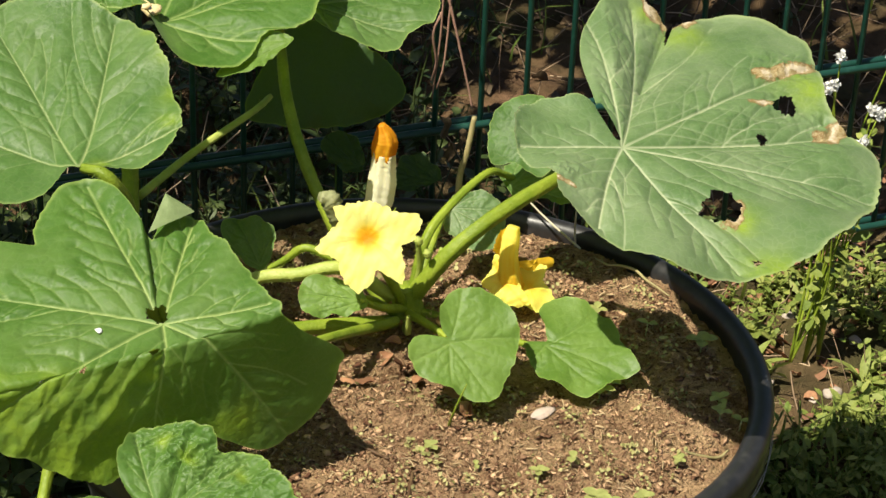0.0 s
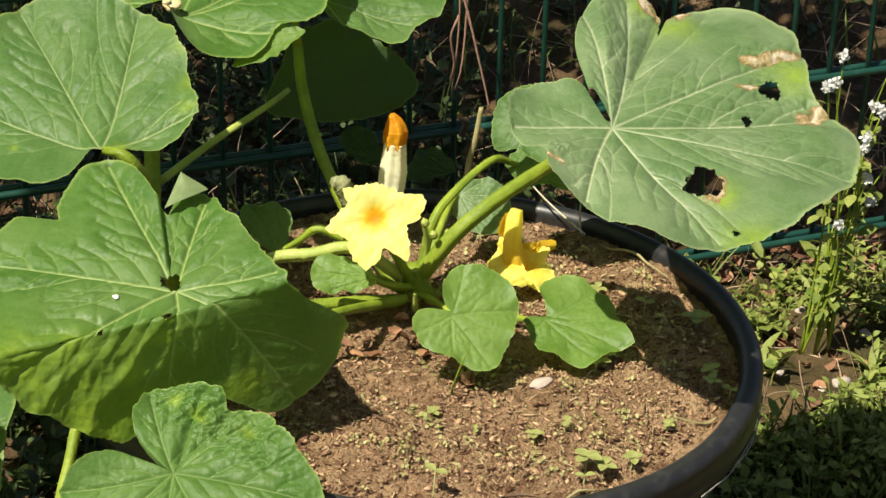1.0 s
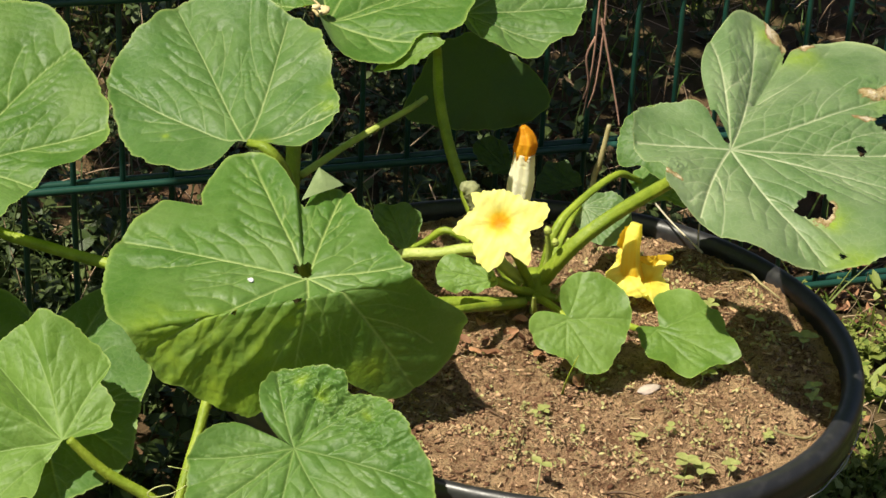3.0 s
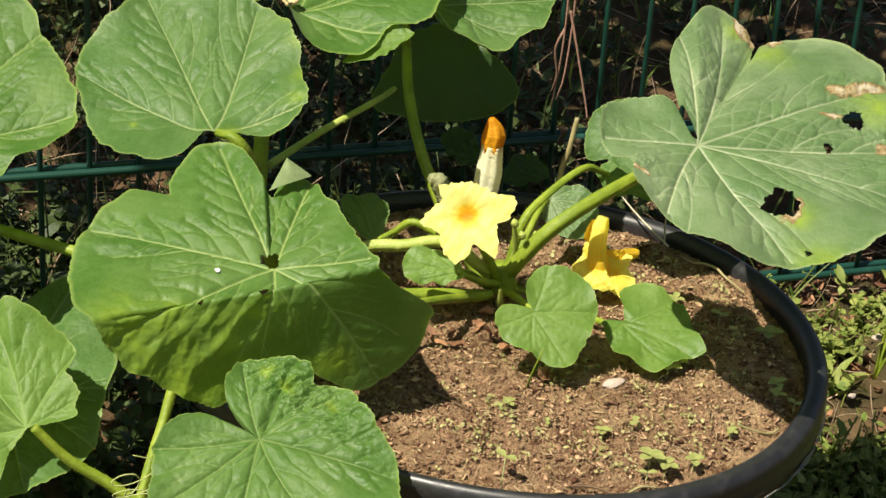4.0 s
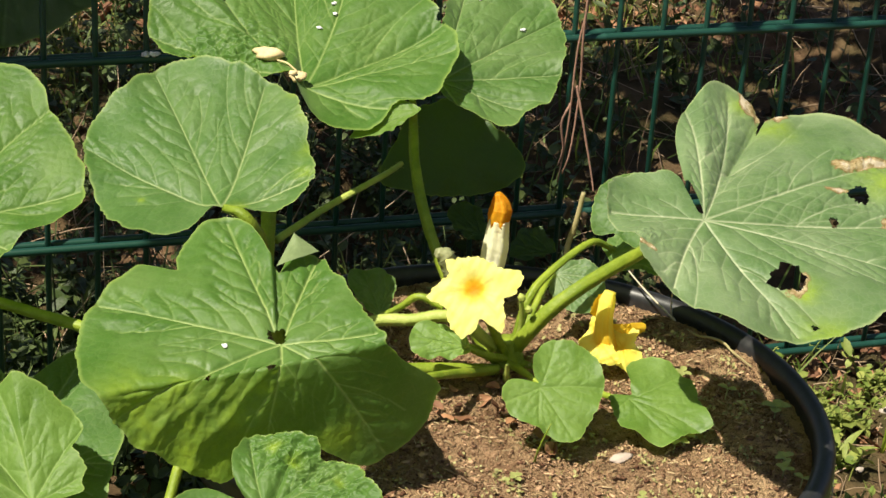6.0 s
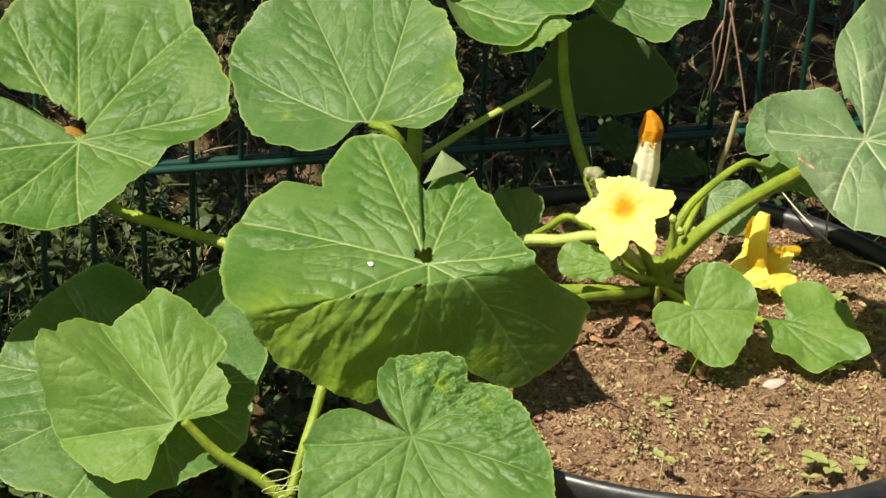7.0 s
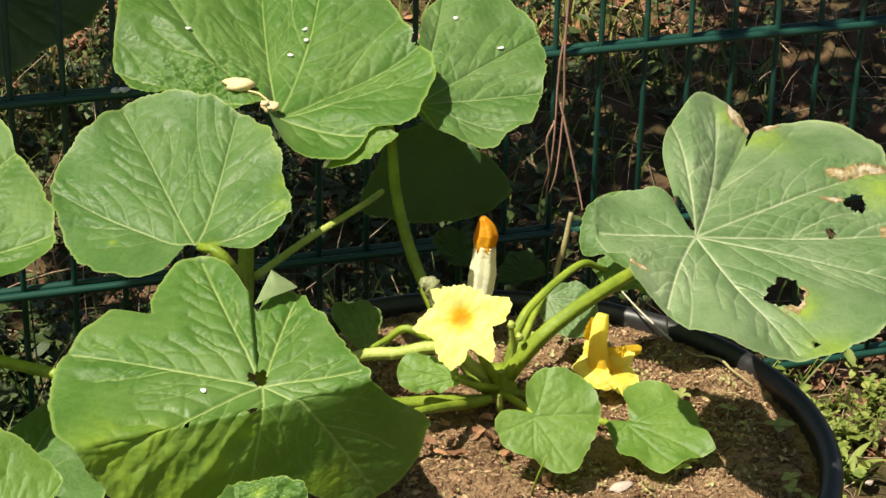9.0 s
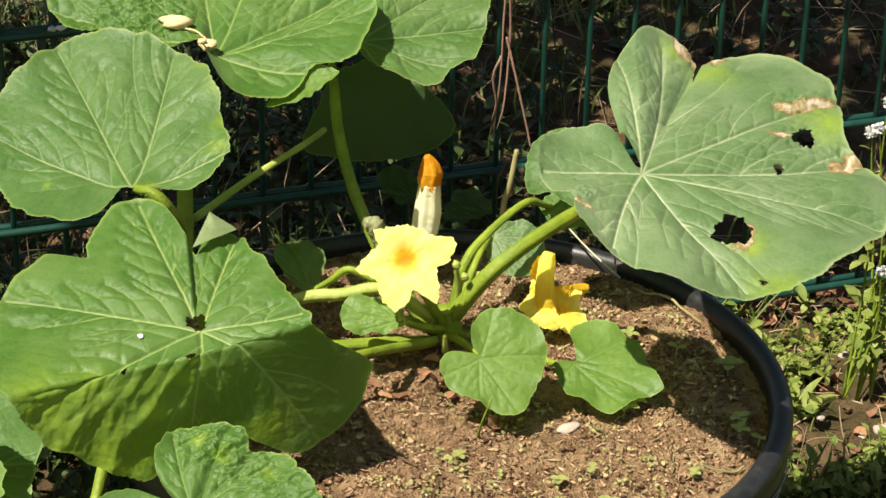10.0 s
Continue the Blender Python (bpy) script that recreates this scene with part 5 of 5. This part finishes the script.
straw_stalk = new("straw", tube_mesh("straw", [(-0.048, -0.275, 0.330), (-0.036, -0.32, 0.315), (-0.019, -0.36, 0.300)], (0.0007, 0.0011), STRAW_PALE, 6, 12))
tagged(straw_stalk, "thin dry straw leaning on the tub's rim", "straw")
upright = new("straw", tube_mesh("straw", [(-0.018, -0.349, 0.296), (-0.021, -0.352, 0.315), (-0.022, -0.354, 0.334)], (0.0010, 0.0007), STRAW_PALE, 6, 8))
tagged(upright, "short dry stalk standing in the soil by the rim", "straw")
root = new("dry_root", tube_mesh("dry_root", [(-0.016, -0.382, 0.3015), (-0.011, -0.397, 0.302), (-0.003, -0.403, 0.303), (0.006, -0.413, 0.302), (0.008, -0.428, 0.301), (0.011, -0.442, 0.3005), (0.015, -0.457, 0.299)], (0.0006, 0.0011, 0.0013, 0.0010, 0.0005), STEM_DRY, 7, 40, 0, 0.14, 4))
tagged(root, "crooked pale dry root lying on the soil", "root")
grass_stem = new("grass_stem", tube_mesh("grass_stem", [(-0.232, -0.572, 0.296), (-0.235, -0.588, 0.320), (-0.233, -0.594, 0.336), (-0.229, -0.595, 0.347)], (0.0010, 0.0008, 0.0004), STEM, 6, 16))
tagged(grass_stem, "thin green grass stem standing before a small leaf", "grass stem")

# ---- petals and specks that fell on the leaves ----
CREAM_BIT = island_material("fallen_petal_cream", (0.70, 0.52, 0.24), (0.84, 0.70, 0.40), 0.6, 0.2)


def upon(leaf, x, y, lift):
    """The place on a leaf over a spot of the plan."""
    co = np.empty(len(leaf.data.vertices) * 3, np.float32)
    leaf.data.vertices.foreach_get("co", co)
    co = co.reshape(-1, 3)
    near = co[np.argmin((co[:, 0] - x) ** 2 + (co[:, 1] - y) ** 2)]
    return (x, y, float(near[2]) + lift)


for k, (x, y, size, turn) in enumerate(((-0.392, -0.279, (0.0135, 0.0064, 0.0055), -24), (-0.374, -0.313, (0.0075, 0.006, 0.0045), -20), (-0.381, -0.323, (0.004, 0.003, 0.002), 20))):
    blob("fallen_petal", upon(leaf_of["t"], x, y, 0.0025), size, CREAM_BIT, "wilted cream petal lying on a leaf", "petal", 60 + k, turn, "fallen petals")
stalk = new("flower_stalk", tube_mesh("flower_stalk", [upon(leaf_of["t"], x, y, 0.003) for x, y in [(-0.386, -0.287), (-0.380, -0.299), (-0.371, -0.309)]], (0.0009, 0.0008), CREAM_BIT, 6, 16))
tagged(stalk, "thin cream stalk of a fallen flower on a leaf", "flower stalk")
for k, (which, x, y) in enumerate((('t', -0.419, -0.203), ('t', -0.321, -0.224), ('t', -0.323, -0.236), ('t', -0.340, -0.248), ('t', -0.380, -0.322), ('t2', -0.155, -0.261), ('t2', -0.184, -0.223), ('b', -0.4944, -0.5941))):
    blob("white_petal", upon(leaf_of[which], x, y, 0.0008), (0.0032, 0.0022, 0.0010), WHITE, "small white petal fallen on a leaf", "petal", 70 + k, 40 * k, "white petals")
# Blobs for small white flowers near the fence, set on the rail.
for k, x in enumerate((-0.443, -0.452)):
    blob("white_petal", (x, -0.0075, 0.4552), (0.0055, 0.004, 0.0022), WHITE, "small white flower set on the fence rail", "petal", 90 + k, 70 * k, "white petals")


# ---- growth on the ground ----
def blade(rng, size):
    n = 5
    s = np.linspace(0, 1, n)
    lean, w = rng.uniform(0.1, 1.0), 0.0016 * rng.uniform(0.7, 1.5)
    mid = np.stack([lean * size * s**2, 0 * s, size * s * (1 - 0.35 * lean * s)], -1)
    wide = (w * (1 - s**2) + 0.0002)[:, None] * np.array([[0, 1, 0]])
    v = np.vstack([mid + wide, mid - wide])
    return v, [(i, i + 1, n + i + 1, n + i) for i in range(n - 1)]


def dead_leaf(rng, size):
    v, fs = oval_leaf(size, size * rng.uniform(0.25, 0.5), rng.uniform(-0.4, 0.5), 6, 5)
    v[:, 2] += 0.15 * size * np.sin(v[:, 1] / size * 9 + rng.uniform(0, 6)) + 0.004
    return v, fs


def stick(rng, size):
    v, fs = straw(rng, size)
    v = v * (1, 1.6, 1.6)
    if rng.uniform() < 0.35:
        a = rng.uniform(0.6, 1.5)
        v = np.stack([v[:, 0] * math.cos(a), v[:, 1], v[:, 0] * math.sin(a) + 0.5 * size * math.sin(a) + v[:, 2]], -1)
    return v, fs


def weed(rng, size):
    """A small upright weed: a leaning stem with leaves in turn up it."""
    verts, faces, base = [], [], 0
    lean = rng.normal(size=2) * 0.35
    s = np.linspace(0, 1, 4)
    mid = np.stack([lean[0] * size * s**2, lean[1] * size * s**2, size * s], -1)
    w = 0.0011
    for off in ((w, 0, 0), (-w * 0.5, w, 0), (-w * 0.5, -w, 0)):
        verts.append(mid + off)
    for i in range(3):
        for a, b in ((0, 4), (4, 8), (8, 0)):
            faces.append((a + i, b + i, b + i + 1, a + i + 1))
    base = 12
    for k in range(rng.integers(5, 11)):
        q = rng.uniform(0.1, 1)
        length = rng.uniform(0.012, 0.034) * (1.15 - 0.5 * q)
        v, fs = oval_leaf(length, length * rng.uniform(0.16, 0.38), rng.uniform(0, 0.4), 4, 3)
        turn = np.array(Euler((rng.normal() * 0.3, rng.normal() * 0.4, rng.uniform(0, 6.28))).to_matrix())
        spot = np.array((lean[0] * size * q**2, lean[1] * size * q**2, size * q))
        verts.append(v @ turn.T + spot)
        faces += [tuple(base + j for j in fc) for fc in fs]
        base += len(v)
    return np.vstack(verts), faces


def small_weed(rng, size):
    v, fs = weed(rng, size)
    return v * 0.55, fs


def over(x0, x1, y0, y1, lift=0.0, keep=None):
    def where(rng):
        x, y = rng.uniform(x0, x1), rng.uniform(y0, y1)
        if np.hypot(x - TUB[0], y - TUB[1]) < 0.235 or (keep and not keep(x, y, rng)):
            return None
        return np.array((x, y, float(ground_height(x, y)) + lift))
    return where


def patchy(scale, level):
    return lambda x, y, rng: math.sin(x * scale + 1.7 * math.sin(y * scale * 0.7)) + math.cos(y * scale * 1.1 + x * 2) > level + rng.normal() * 0.3


scatter("dead_leaves", 60, 57, dead_leaf, in_tub(0.0015, 0.10, lambda x, y: x < -0.22 and y > -0.51), LITTER, "curled brown dead leaves under the plant", "dead leaves", (0.007, 0.020))
scatter("dead_leaves", 1900, 40, dead_leaf, over(0.05, 1.0, -0.30, 0.16, 0.0, lambda x, y, rng: y > -0.13 + 0.1 * rng.normal()), LITTER, "reddish-brown dead leaves beside the tub", "dead leaves", (0.006, 0.019))
# Darkened copy in the shade; the ordinary one further back for sun.
scatter("dead_leaves", 2600, 41, dead_leaf, over(-1.5, 1.6, 0.0, 1.9), SHADE_LITTER, "dead leaves behind the fence, coloured dark for shade", "dead leaves", (0.008, 0.026))
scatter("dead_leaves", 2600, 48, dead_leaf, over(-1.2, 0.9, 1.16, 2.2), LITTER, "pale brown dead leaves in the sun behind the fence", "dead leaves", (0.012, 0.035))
scatter("twigs", 320, 52, stick, over(0.06, 0.9, -0.40, 0.1, 0.002), TWIG, "dry stalks among the weeds beside the tub", "twigs", (0.015, 0.06))
scatter("twigs", 1500, 42, stick, over(-1.5, 1.6, 0.0, 1.8, 0.002), TWIG, "dry twigs and stalks behind the fence", "twigs", (0.04, 0.22))
scatter("undergrowth", 2600, 43, weed, over(-1.6, 1.7, 0.04, 1.9, 0.0, lambda x, y, rng: patchy(5, -0.6)(x, y, rng) and (x < 0.15 or rng.uniform() < 0.4)), SHADE_WEED, "undergrowth behind the fence, coloured dark for shade", "undergrowth", (0.04, 0.17))
scatter("undergrowth", 3000, 55, small_weed, over(-1.5, 0.25, 0.02, 1.5, 0.0), SHADE_WEED, "fine low undergrowth behind the fence", "undergrowth", (0.03, 0.12))
scatter("weeds", 150, 44, weed, over(0.10, 0.95, -0.46, 0.02, 0.0, patchy(13, -0.2)), WEED, "low leafy weeds beside the tub", "weeds", (0.02, 0.075))
scatter("weeds", 1700, 50, small_weed, over(0.04, 0.75, -0.55, -0.04, 0.0, patchy(17, -0.7)), WEED, "fine yellowish-green weeds beside the tub", "weeds", (0.03, 0.09))
scatter("weeds", 1300, 45, weed, over(-1.3, -0.3, -0.3, 0.35, 0.0), SHADE_WEED, "low weeds by the fence, coloured dark for shade", "weeds", (0.02, 0.09))
scatter("grass", 22000, 46, blade, over(0.02, 1.5, -1.5, -0.30, 0.0, lambda x, y, rng: patchy(4, -1.2)(x, y, rng) and rng.uniform() < math.exp(-((math.hypot(x - 0.3, y + 0.55) / 0.55) ** 2))), GRASS, "rough green grass beside the tub", "grass", (0.018, 0.055))
# The paler weed green makes this far grass read as sunlit.
scatter("grass", 5000, 49, blade, over(-1.2, 1.7, 0.95, 2.2, 0.0, patchy(6, -0.3)), WEED, "yellowish grass in the sun behind the fence", "grass", (0.03, 0.10))
scatter("grass", 1800, 47, blade, over(-1.5, 1.6, -0.1, 1.6, 0.0, patchy(6, 0.2)), GRASS, "sparse grass along the fence", "grass", (0.03, 0.14))



def strap_weed(place, count, length, seed):
    """A tuft of long narrow arching leaves."""
    rng = np.random.default_rng(seed)
    x, y = place
    z = float(ground_height(x, y))
    ob = thing_at("tuft", (x, y, z), "tuft of long narrow yellowish-green leaves beside the tub", "weed", "leafy tufts beside the tub")
    for k in range(count):
        v, fs = oval_leaf(length * rng.uniform(0.6, 1.1), length * rng.uniform(0.07, 0.13), 0.55, 9, 5)
        v[:, 2] += 0.4 * v[:, 0]
        data = mesh_of("leaf", v, fs, WEED)
        data.transform(pose(x, y, z, 0, rng.uniform(-40, -5), 360 * k / count + rng.uniform(-25, 25)))
        part_of("leaf", data, ob)


for k, (x, y, n, size) in enumerate(((0.21, -0.235, 8, 0.075), (0.275, -0.19, 7, 0.09), (0.245, -0.33, 8, 0.06), (0.34, -0.28, 9, 0.07), (0.19, -0.30, 6, 0.05), (0.40, -0.22, 8, 0.08), (0.30, -0.10, 7, 0.08), (0.165, -0.145, 6, 0.055))):
    strap_weed((x, y), n, 0.62 * size, 400 + k)

# ---- white blossoms by the fence ----
bush = thing_at("white_flower_plant", (0.36, -0.17, 0.0), "wiry green plant with small white blossom heads", "flowering plant")
stalks = ((0.33, -0.2, 0.336), (0.374, -0.2, 0.269), (0.38, -0.2, 0.302), (0.38, -0.2, 0.221), (0.387, -0.2, 0.194), (0.352, -0.2, 0.173), (0.372, -0.2, 0.258), (0.362, -0.16, 0.345), (0.43, -0.15, 0.33), (0.41, -0.17, 0.28), (0.45, -0.16, 0.24), (0.325, -0.195, 0.33))
for k, (x, y, z) in enumerate(stalks):
    part_of("stalk", tube_mesh("stalk", [(0.36 + 0.02 * math.sin(k * 2.1), -0.17, 0.0), (0.5 * (x + 0.365) + 0.01 * math.cos(k), y + 0.012, z * 0.55), (x, y, z)], (0.0016, 0.0008), STEM, 6, 16), bush)
    rng = np.random.default_rng(200 + k)
    verts, faces, base = [], [], 0
    for _ in range(64):
        d = rng.normal(size=3)
        d /= np.linalg.norm(d)
        v, fs = oval_leaf(0.0042, 0.0024, 0.1, 3, 3)
        turn = np.array(Euler(tuple(rng.uniform(0, 6.28, 3))).to_matrix())
        verts.append(v @ turn.T + d * 0.0048 * rng.uniform(0.5, 1) + (x, y, z))
        faces += [tuple(base + q for q in fc) for fc in fs]
        base += len(v)
    part_of("blossom", mesh_of("blossom", np.vstack(verts), faces, WHITE), bush, "round white blossom head")
    verts, faces, base = [], [], 0
    for q in rng.uniform(0.25, 0.95, 9):
        length = rng.uniform(0.012, 0.026)
        v, fs = oval_leaf(length, length * 0.26, 0.2, 5, 3)
        turn = np.array(Euler((rng.normal() * 0.3, rng.normal() * 0.3, rng.uniform(0, 6.28))).to_matrix())
        verts.append(v @ turn.T + (0.36 + (x - 0.36) * q, -0.17 + (y + 0.17) * q, z * q))
        faces += [tuple(base + j for j in fc) for fc in fs]
        base += len(v)
    part_of("foliage", mesh_of("foliage", np.vstack(verts), faces, WEED), bush)

# ---- spider threads on the tub's rim ----
SILK = island_material("spider_silk", (0.26, 0.25, 0.22), (0.40, 0.39, 0.36), 0.6)
for k, (a0, a1, z0, z1) in enumerate(((-62, -28, 0.273, 0.274), (-50, -12, 0.272, 0.277), (-75, -58, 0.273, 0.271))):
    line = []
    for q in np.linspace(0, 1, 9):
        a = radians(a0 + (a1 - a0) * q)
        r = 0.2813 + 0.0006 * math.sin(9 * q + k)
        line.append((*view_fitted(TUB[0] + r * math.cos(a), TUB[1] + r * math.sin(a)), z0 + (z1 - z0) * q + 0.0012 * math.sin(17 * q + 2 * k)))
    thread = new("spider_thread", tube_mesh("spider_thread", line, (0.0005, 0.0003), SILK, 5, 40, 0, 0.2, k))
    tagged(thread, "pale spider thread stretched along the tub's rim", "spider thread", "spider threads")

# ---- dry tendrils hanging on the fence ----
vine = thing_at("dry_vine", (-0.01, -0.012, 0.28), "withered reddish-brown vine hanging on the green fence", "vine")
DEAD_VINE = island_material("withered_vine", (0.20, 0.10, 0.07), (0.36, 0.22, 0.16), 0.8)
for k, line in enumerate(([(0.006, -0.010, 0.62), (0.010, -0.014, 0.52), (0.000, -0.013, 0.44), (-0.004, -0.016, 0.36), (-0.010, -0.014, 0.29)],
                          [(0.012, -0.012, 0.60), (0.004, -0.016, 0.47), (0.006, -0.014, 0.40), (0.000, -0.018, 0.33), (-0.006, -0.015, 0.30)],
                          [(0.002, -0.014, 0.40), (0.010, -0.022, 0.36), (0.020, -0.03, 0.31), (0.024, -0.035, 0.285)],
                          [(-0.002, -0.013, 0.38), (-0.012, -0.016, 0.36), (-0.008, -0.016, 0.33), (-0.012, -0.015, 0.31)])):
    part_of("strand", tube_mesh("strand", line, (0.0016, 0.0012, 0.0009), DEAD_VINE, 6, 40, 0, 0.1, k), vine)
for k, (x, z) in enumerate(((-0.004, 0.275), (0.012, 0.262), (0.0, 0.25))):
    v, fs = oval_leaf(0.022, 0.008, 0.5, 8, 7)
    v[:, 2] += 0.003 * np.sin(v[:, 1] * 600 + k) + 0.003 * np.sin(v[:, 0] * 300)
    data = mesh_of("dead_leaf", v, fs, SHADE_LITTER)
    data.transform(pose(x, -0.03 - 0.004 * k, z, 20 * k, 70, -60 + 50 * k))
    part_of("dead_leaf", data, vine, "shrivelled brown leaf")


# ---- shrub added out of view to shade the ground behind the fence ----
# Leaf green darkened so the shade behind the fence is in its colour.
SHRUB_LEAF_SHADED = island_material("shaded_shrub_leaf", (0.012, 0.028, 0.008), (0.035, 0.06, 0.016), 0.4, 0.08)
shrub = thing_at("shrub", (-1.75, 0.95, 0.0), "shrub added out of view to shade the ground behind the fence", "shrub")
BARK = stem_material("shrub_bark", (0.10, 0.075, 0.05), (0.17, 0.13, 0.09))
# Trunk, limbs and crown stand above the view, only to block sun.
part_of("trunk", tube_mesh("trunk", [(-1.75, 0.95, -0.02), (-1.72, 0.94, 0.5), (-1.6, 0.92, 1.0), (-1.3, 0.9, 1.4), (-0.7, 0.85, 1.65)], (0.045, 0.036, 0.028, 0.02, 0.008), BARK, 12, 40, 3, 0.04, 5), shrub)
for k in range(9):
    r = np.random.default_rng(300 + k)
    x0, z0 = -1.55 + 0.09 * k, 1.08 + 0.055 * k
    end = (x0 + r.uniform(0.2, 0.7), 0.9 + (-0.1 if k % 2 else -0.8) * r.uniform(0.6, 1.0), z0 + r.uniform(0.1, 0.35))
    part_of("limb", tube_mesh("limb", [(x0, 0.91, z0), ((x0 + end[0]) / 2, (0.91 + end[1]) / 2, z0 + 0.18), end], (0.012, 0.008, 0.003), BARK, 8, 20, 0, 0.03, k), shrub)


def in_shade_crown(rng):
    """A crown spot, dense where shadow is wanted and left open where sun is."""
    z = rng.uniform(1.15, 1.75)
    gx, gy = (rng.uniform(-0.30, 0.09), rng.uniform(0.045, 0.13)) if rng.uniform() < 0.03 else (rng.uniform(-1.7, 1.7), rng.uniform(0.03, 2.1))
    clump = math.sin(gx * 9.1 + 2 * math.sin(gy * 7)) + math.sin(gy * 11.3 + 1.5 * math.sin(gx * 5))
    if gy < 0.13:
        dense = 1.0 if -0.30 < gx < 0.09 or (gx > 0.45 and gy > 0.088) else 0.0
    elif gy > 1.15:
        dense = 0.9 if gx > 0.82 else 0.0
    elif gx < -0.2:
        dense = 0.55 if clump < 0.2 else 0.06
    else:
        dense = 0.92 if clump < 1.4 else 0.3
    if rng.uniform() > dense:
        return None
    return np.array((gx - 0.535 * z, gy - 0.2165 * z, z))


def shrub_leaf(rng, size):
    v, fs = oval_leaf(size, size * 0.3, 0.2, 4, 3)
    return v, fs


crown = scatter("crown", 8000, 51, shrub_leaf, in_shade_crown, SHRUB_LEAF_SHADED, "unseen crown of leaves added to cast shade", "shrub crown", (0.05, 0.11))
crown.parent = shrub
crown.matrix_parent_inverse = shrub.matrix_world.inverted()
for key in ("category", "kind"):
    del crown[key]
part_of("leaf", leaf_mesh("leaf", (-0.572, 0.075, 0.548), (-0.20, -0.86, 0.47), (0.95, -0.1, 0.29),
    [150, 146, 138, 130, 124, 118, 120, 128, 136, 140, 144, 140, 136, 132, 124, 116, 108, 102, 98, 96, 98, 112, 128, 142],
    seed=47, rings=40, spokes=200, material=LEAF_SHADED), shrub, "large hanging leaf behind the fence, coloured dark for shade")
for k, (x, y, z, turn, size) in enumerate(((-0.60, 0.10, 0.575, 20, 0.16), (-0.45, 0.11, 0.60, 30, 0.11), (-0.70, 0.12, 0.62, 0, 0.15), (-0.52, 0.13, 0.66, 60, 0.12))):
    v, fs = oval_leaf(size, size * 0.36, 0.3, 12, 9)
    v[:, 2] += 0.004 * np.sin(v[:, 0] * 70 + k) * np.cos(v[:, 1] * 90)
    data = mesh_of("leaf", v, fs, SHRUB_LEAF_SHADED)
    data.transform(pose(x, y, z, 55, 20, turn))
    part_of("leaf", data, shrub, "hanging shrub leaf, coloured dark for shade")
part_of("twig", tube_mesh("twig", [(-0.95, 0.5, 1.4), (-0.8, 0.3, 0.95), (-0.68, 0.14, 0.7), (-0.55, 0.11, 0.62)], (0.006, 0.004, 0.002), BARK, 8, 30), shrub)
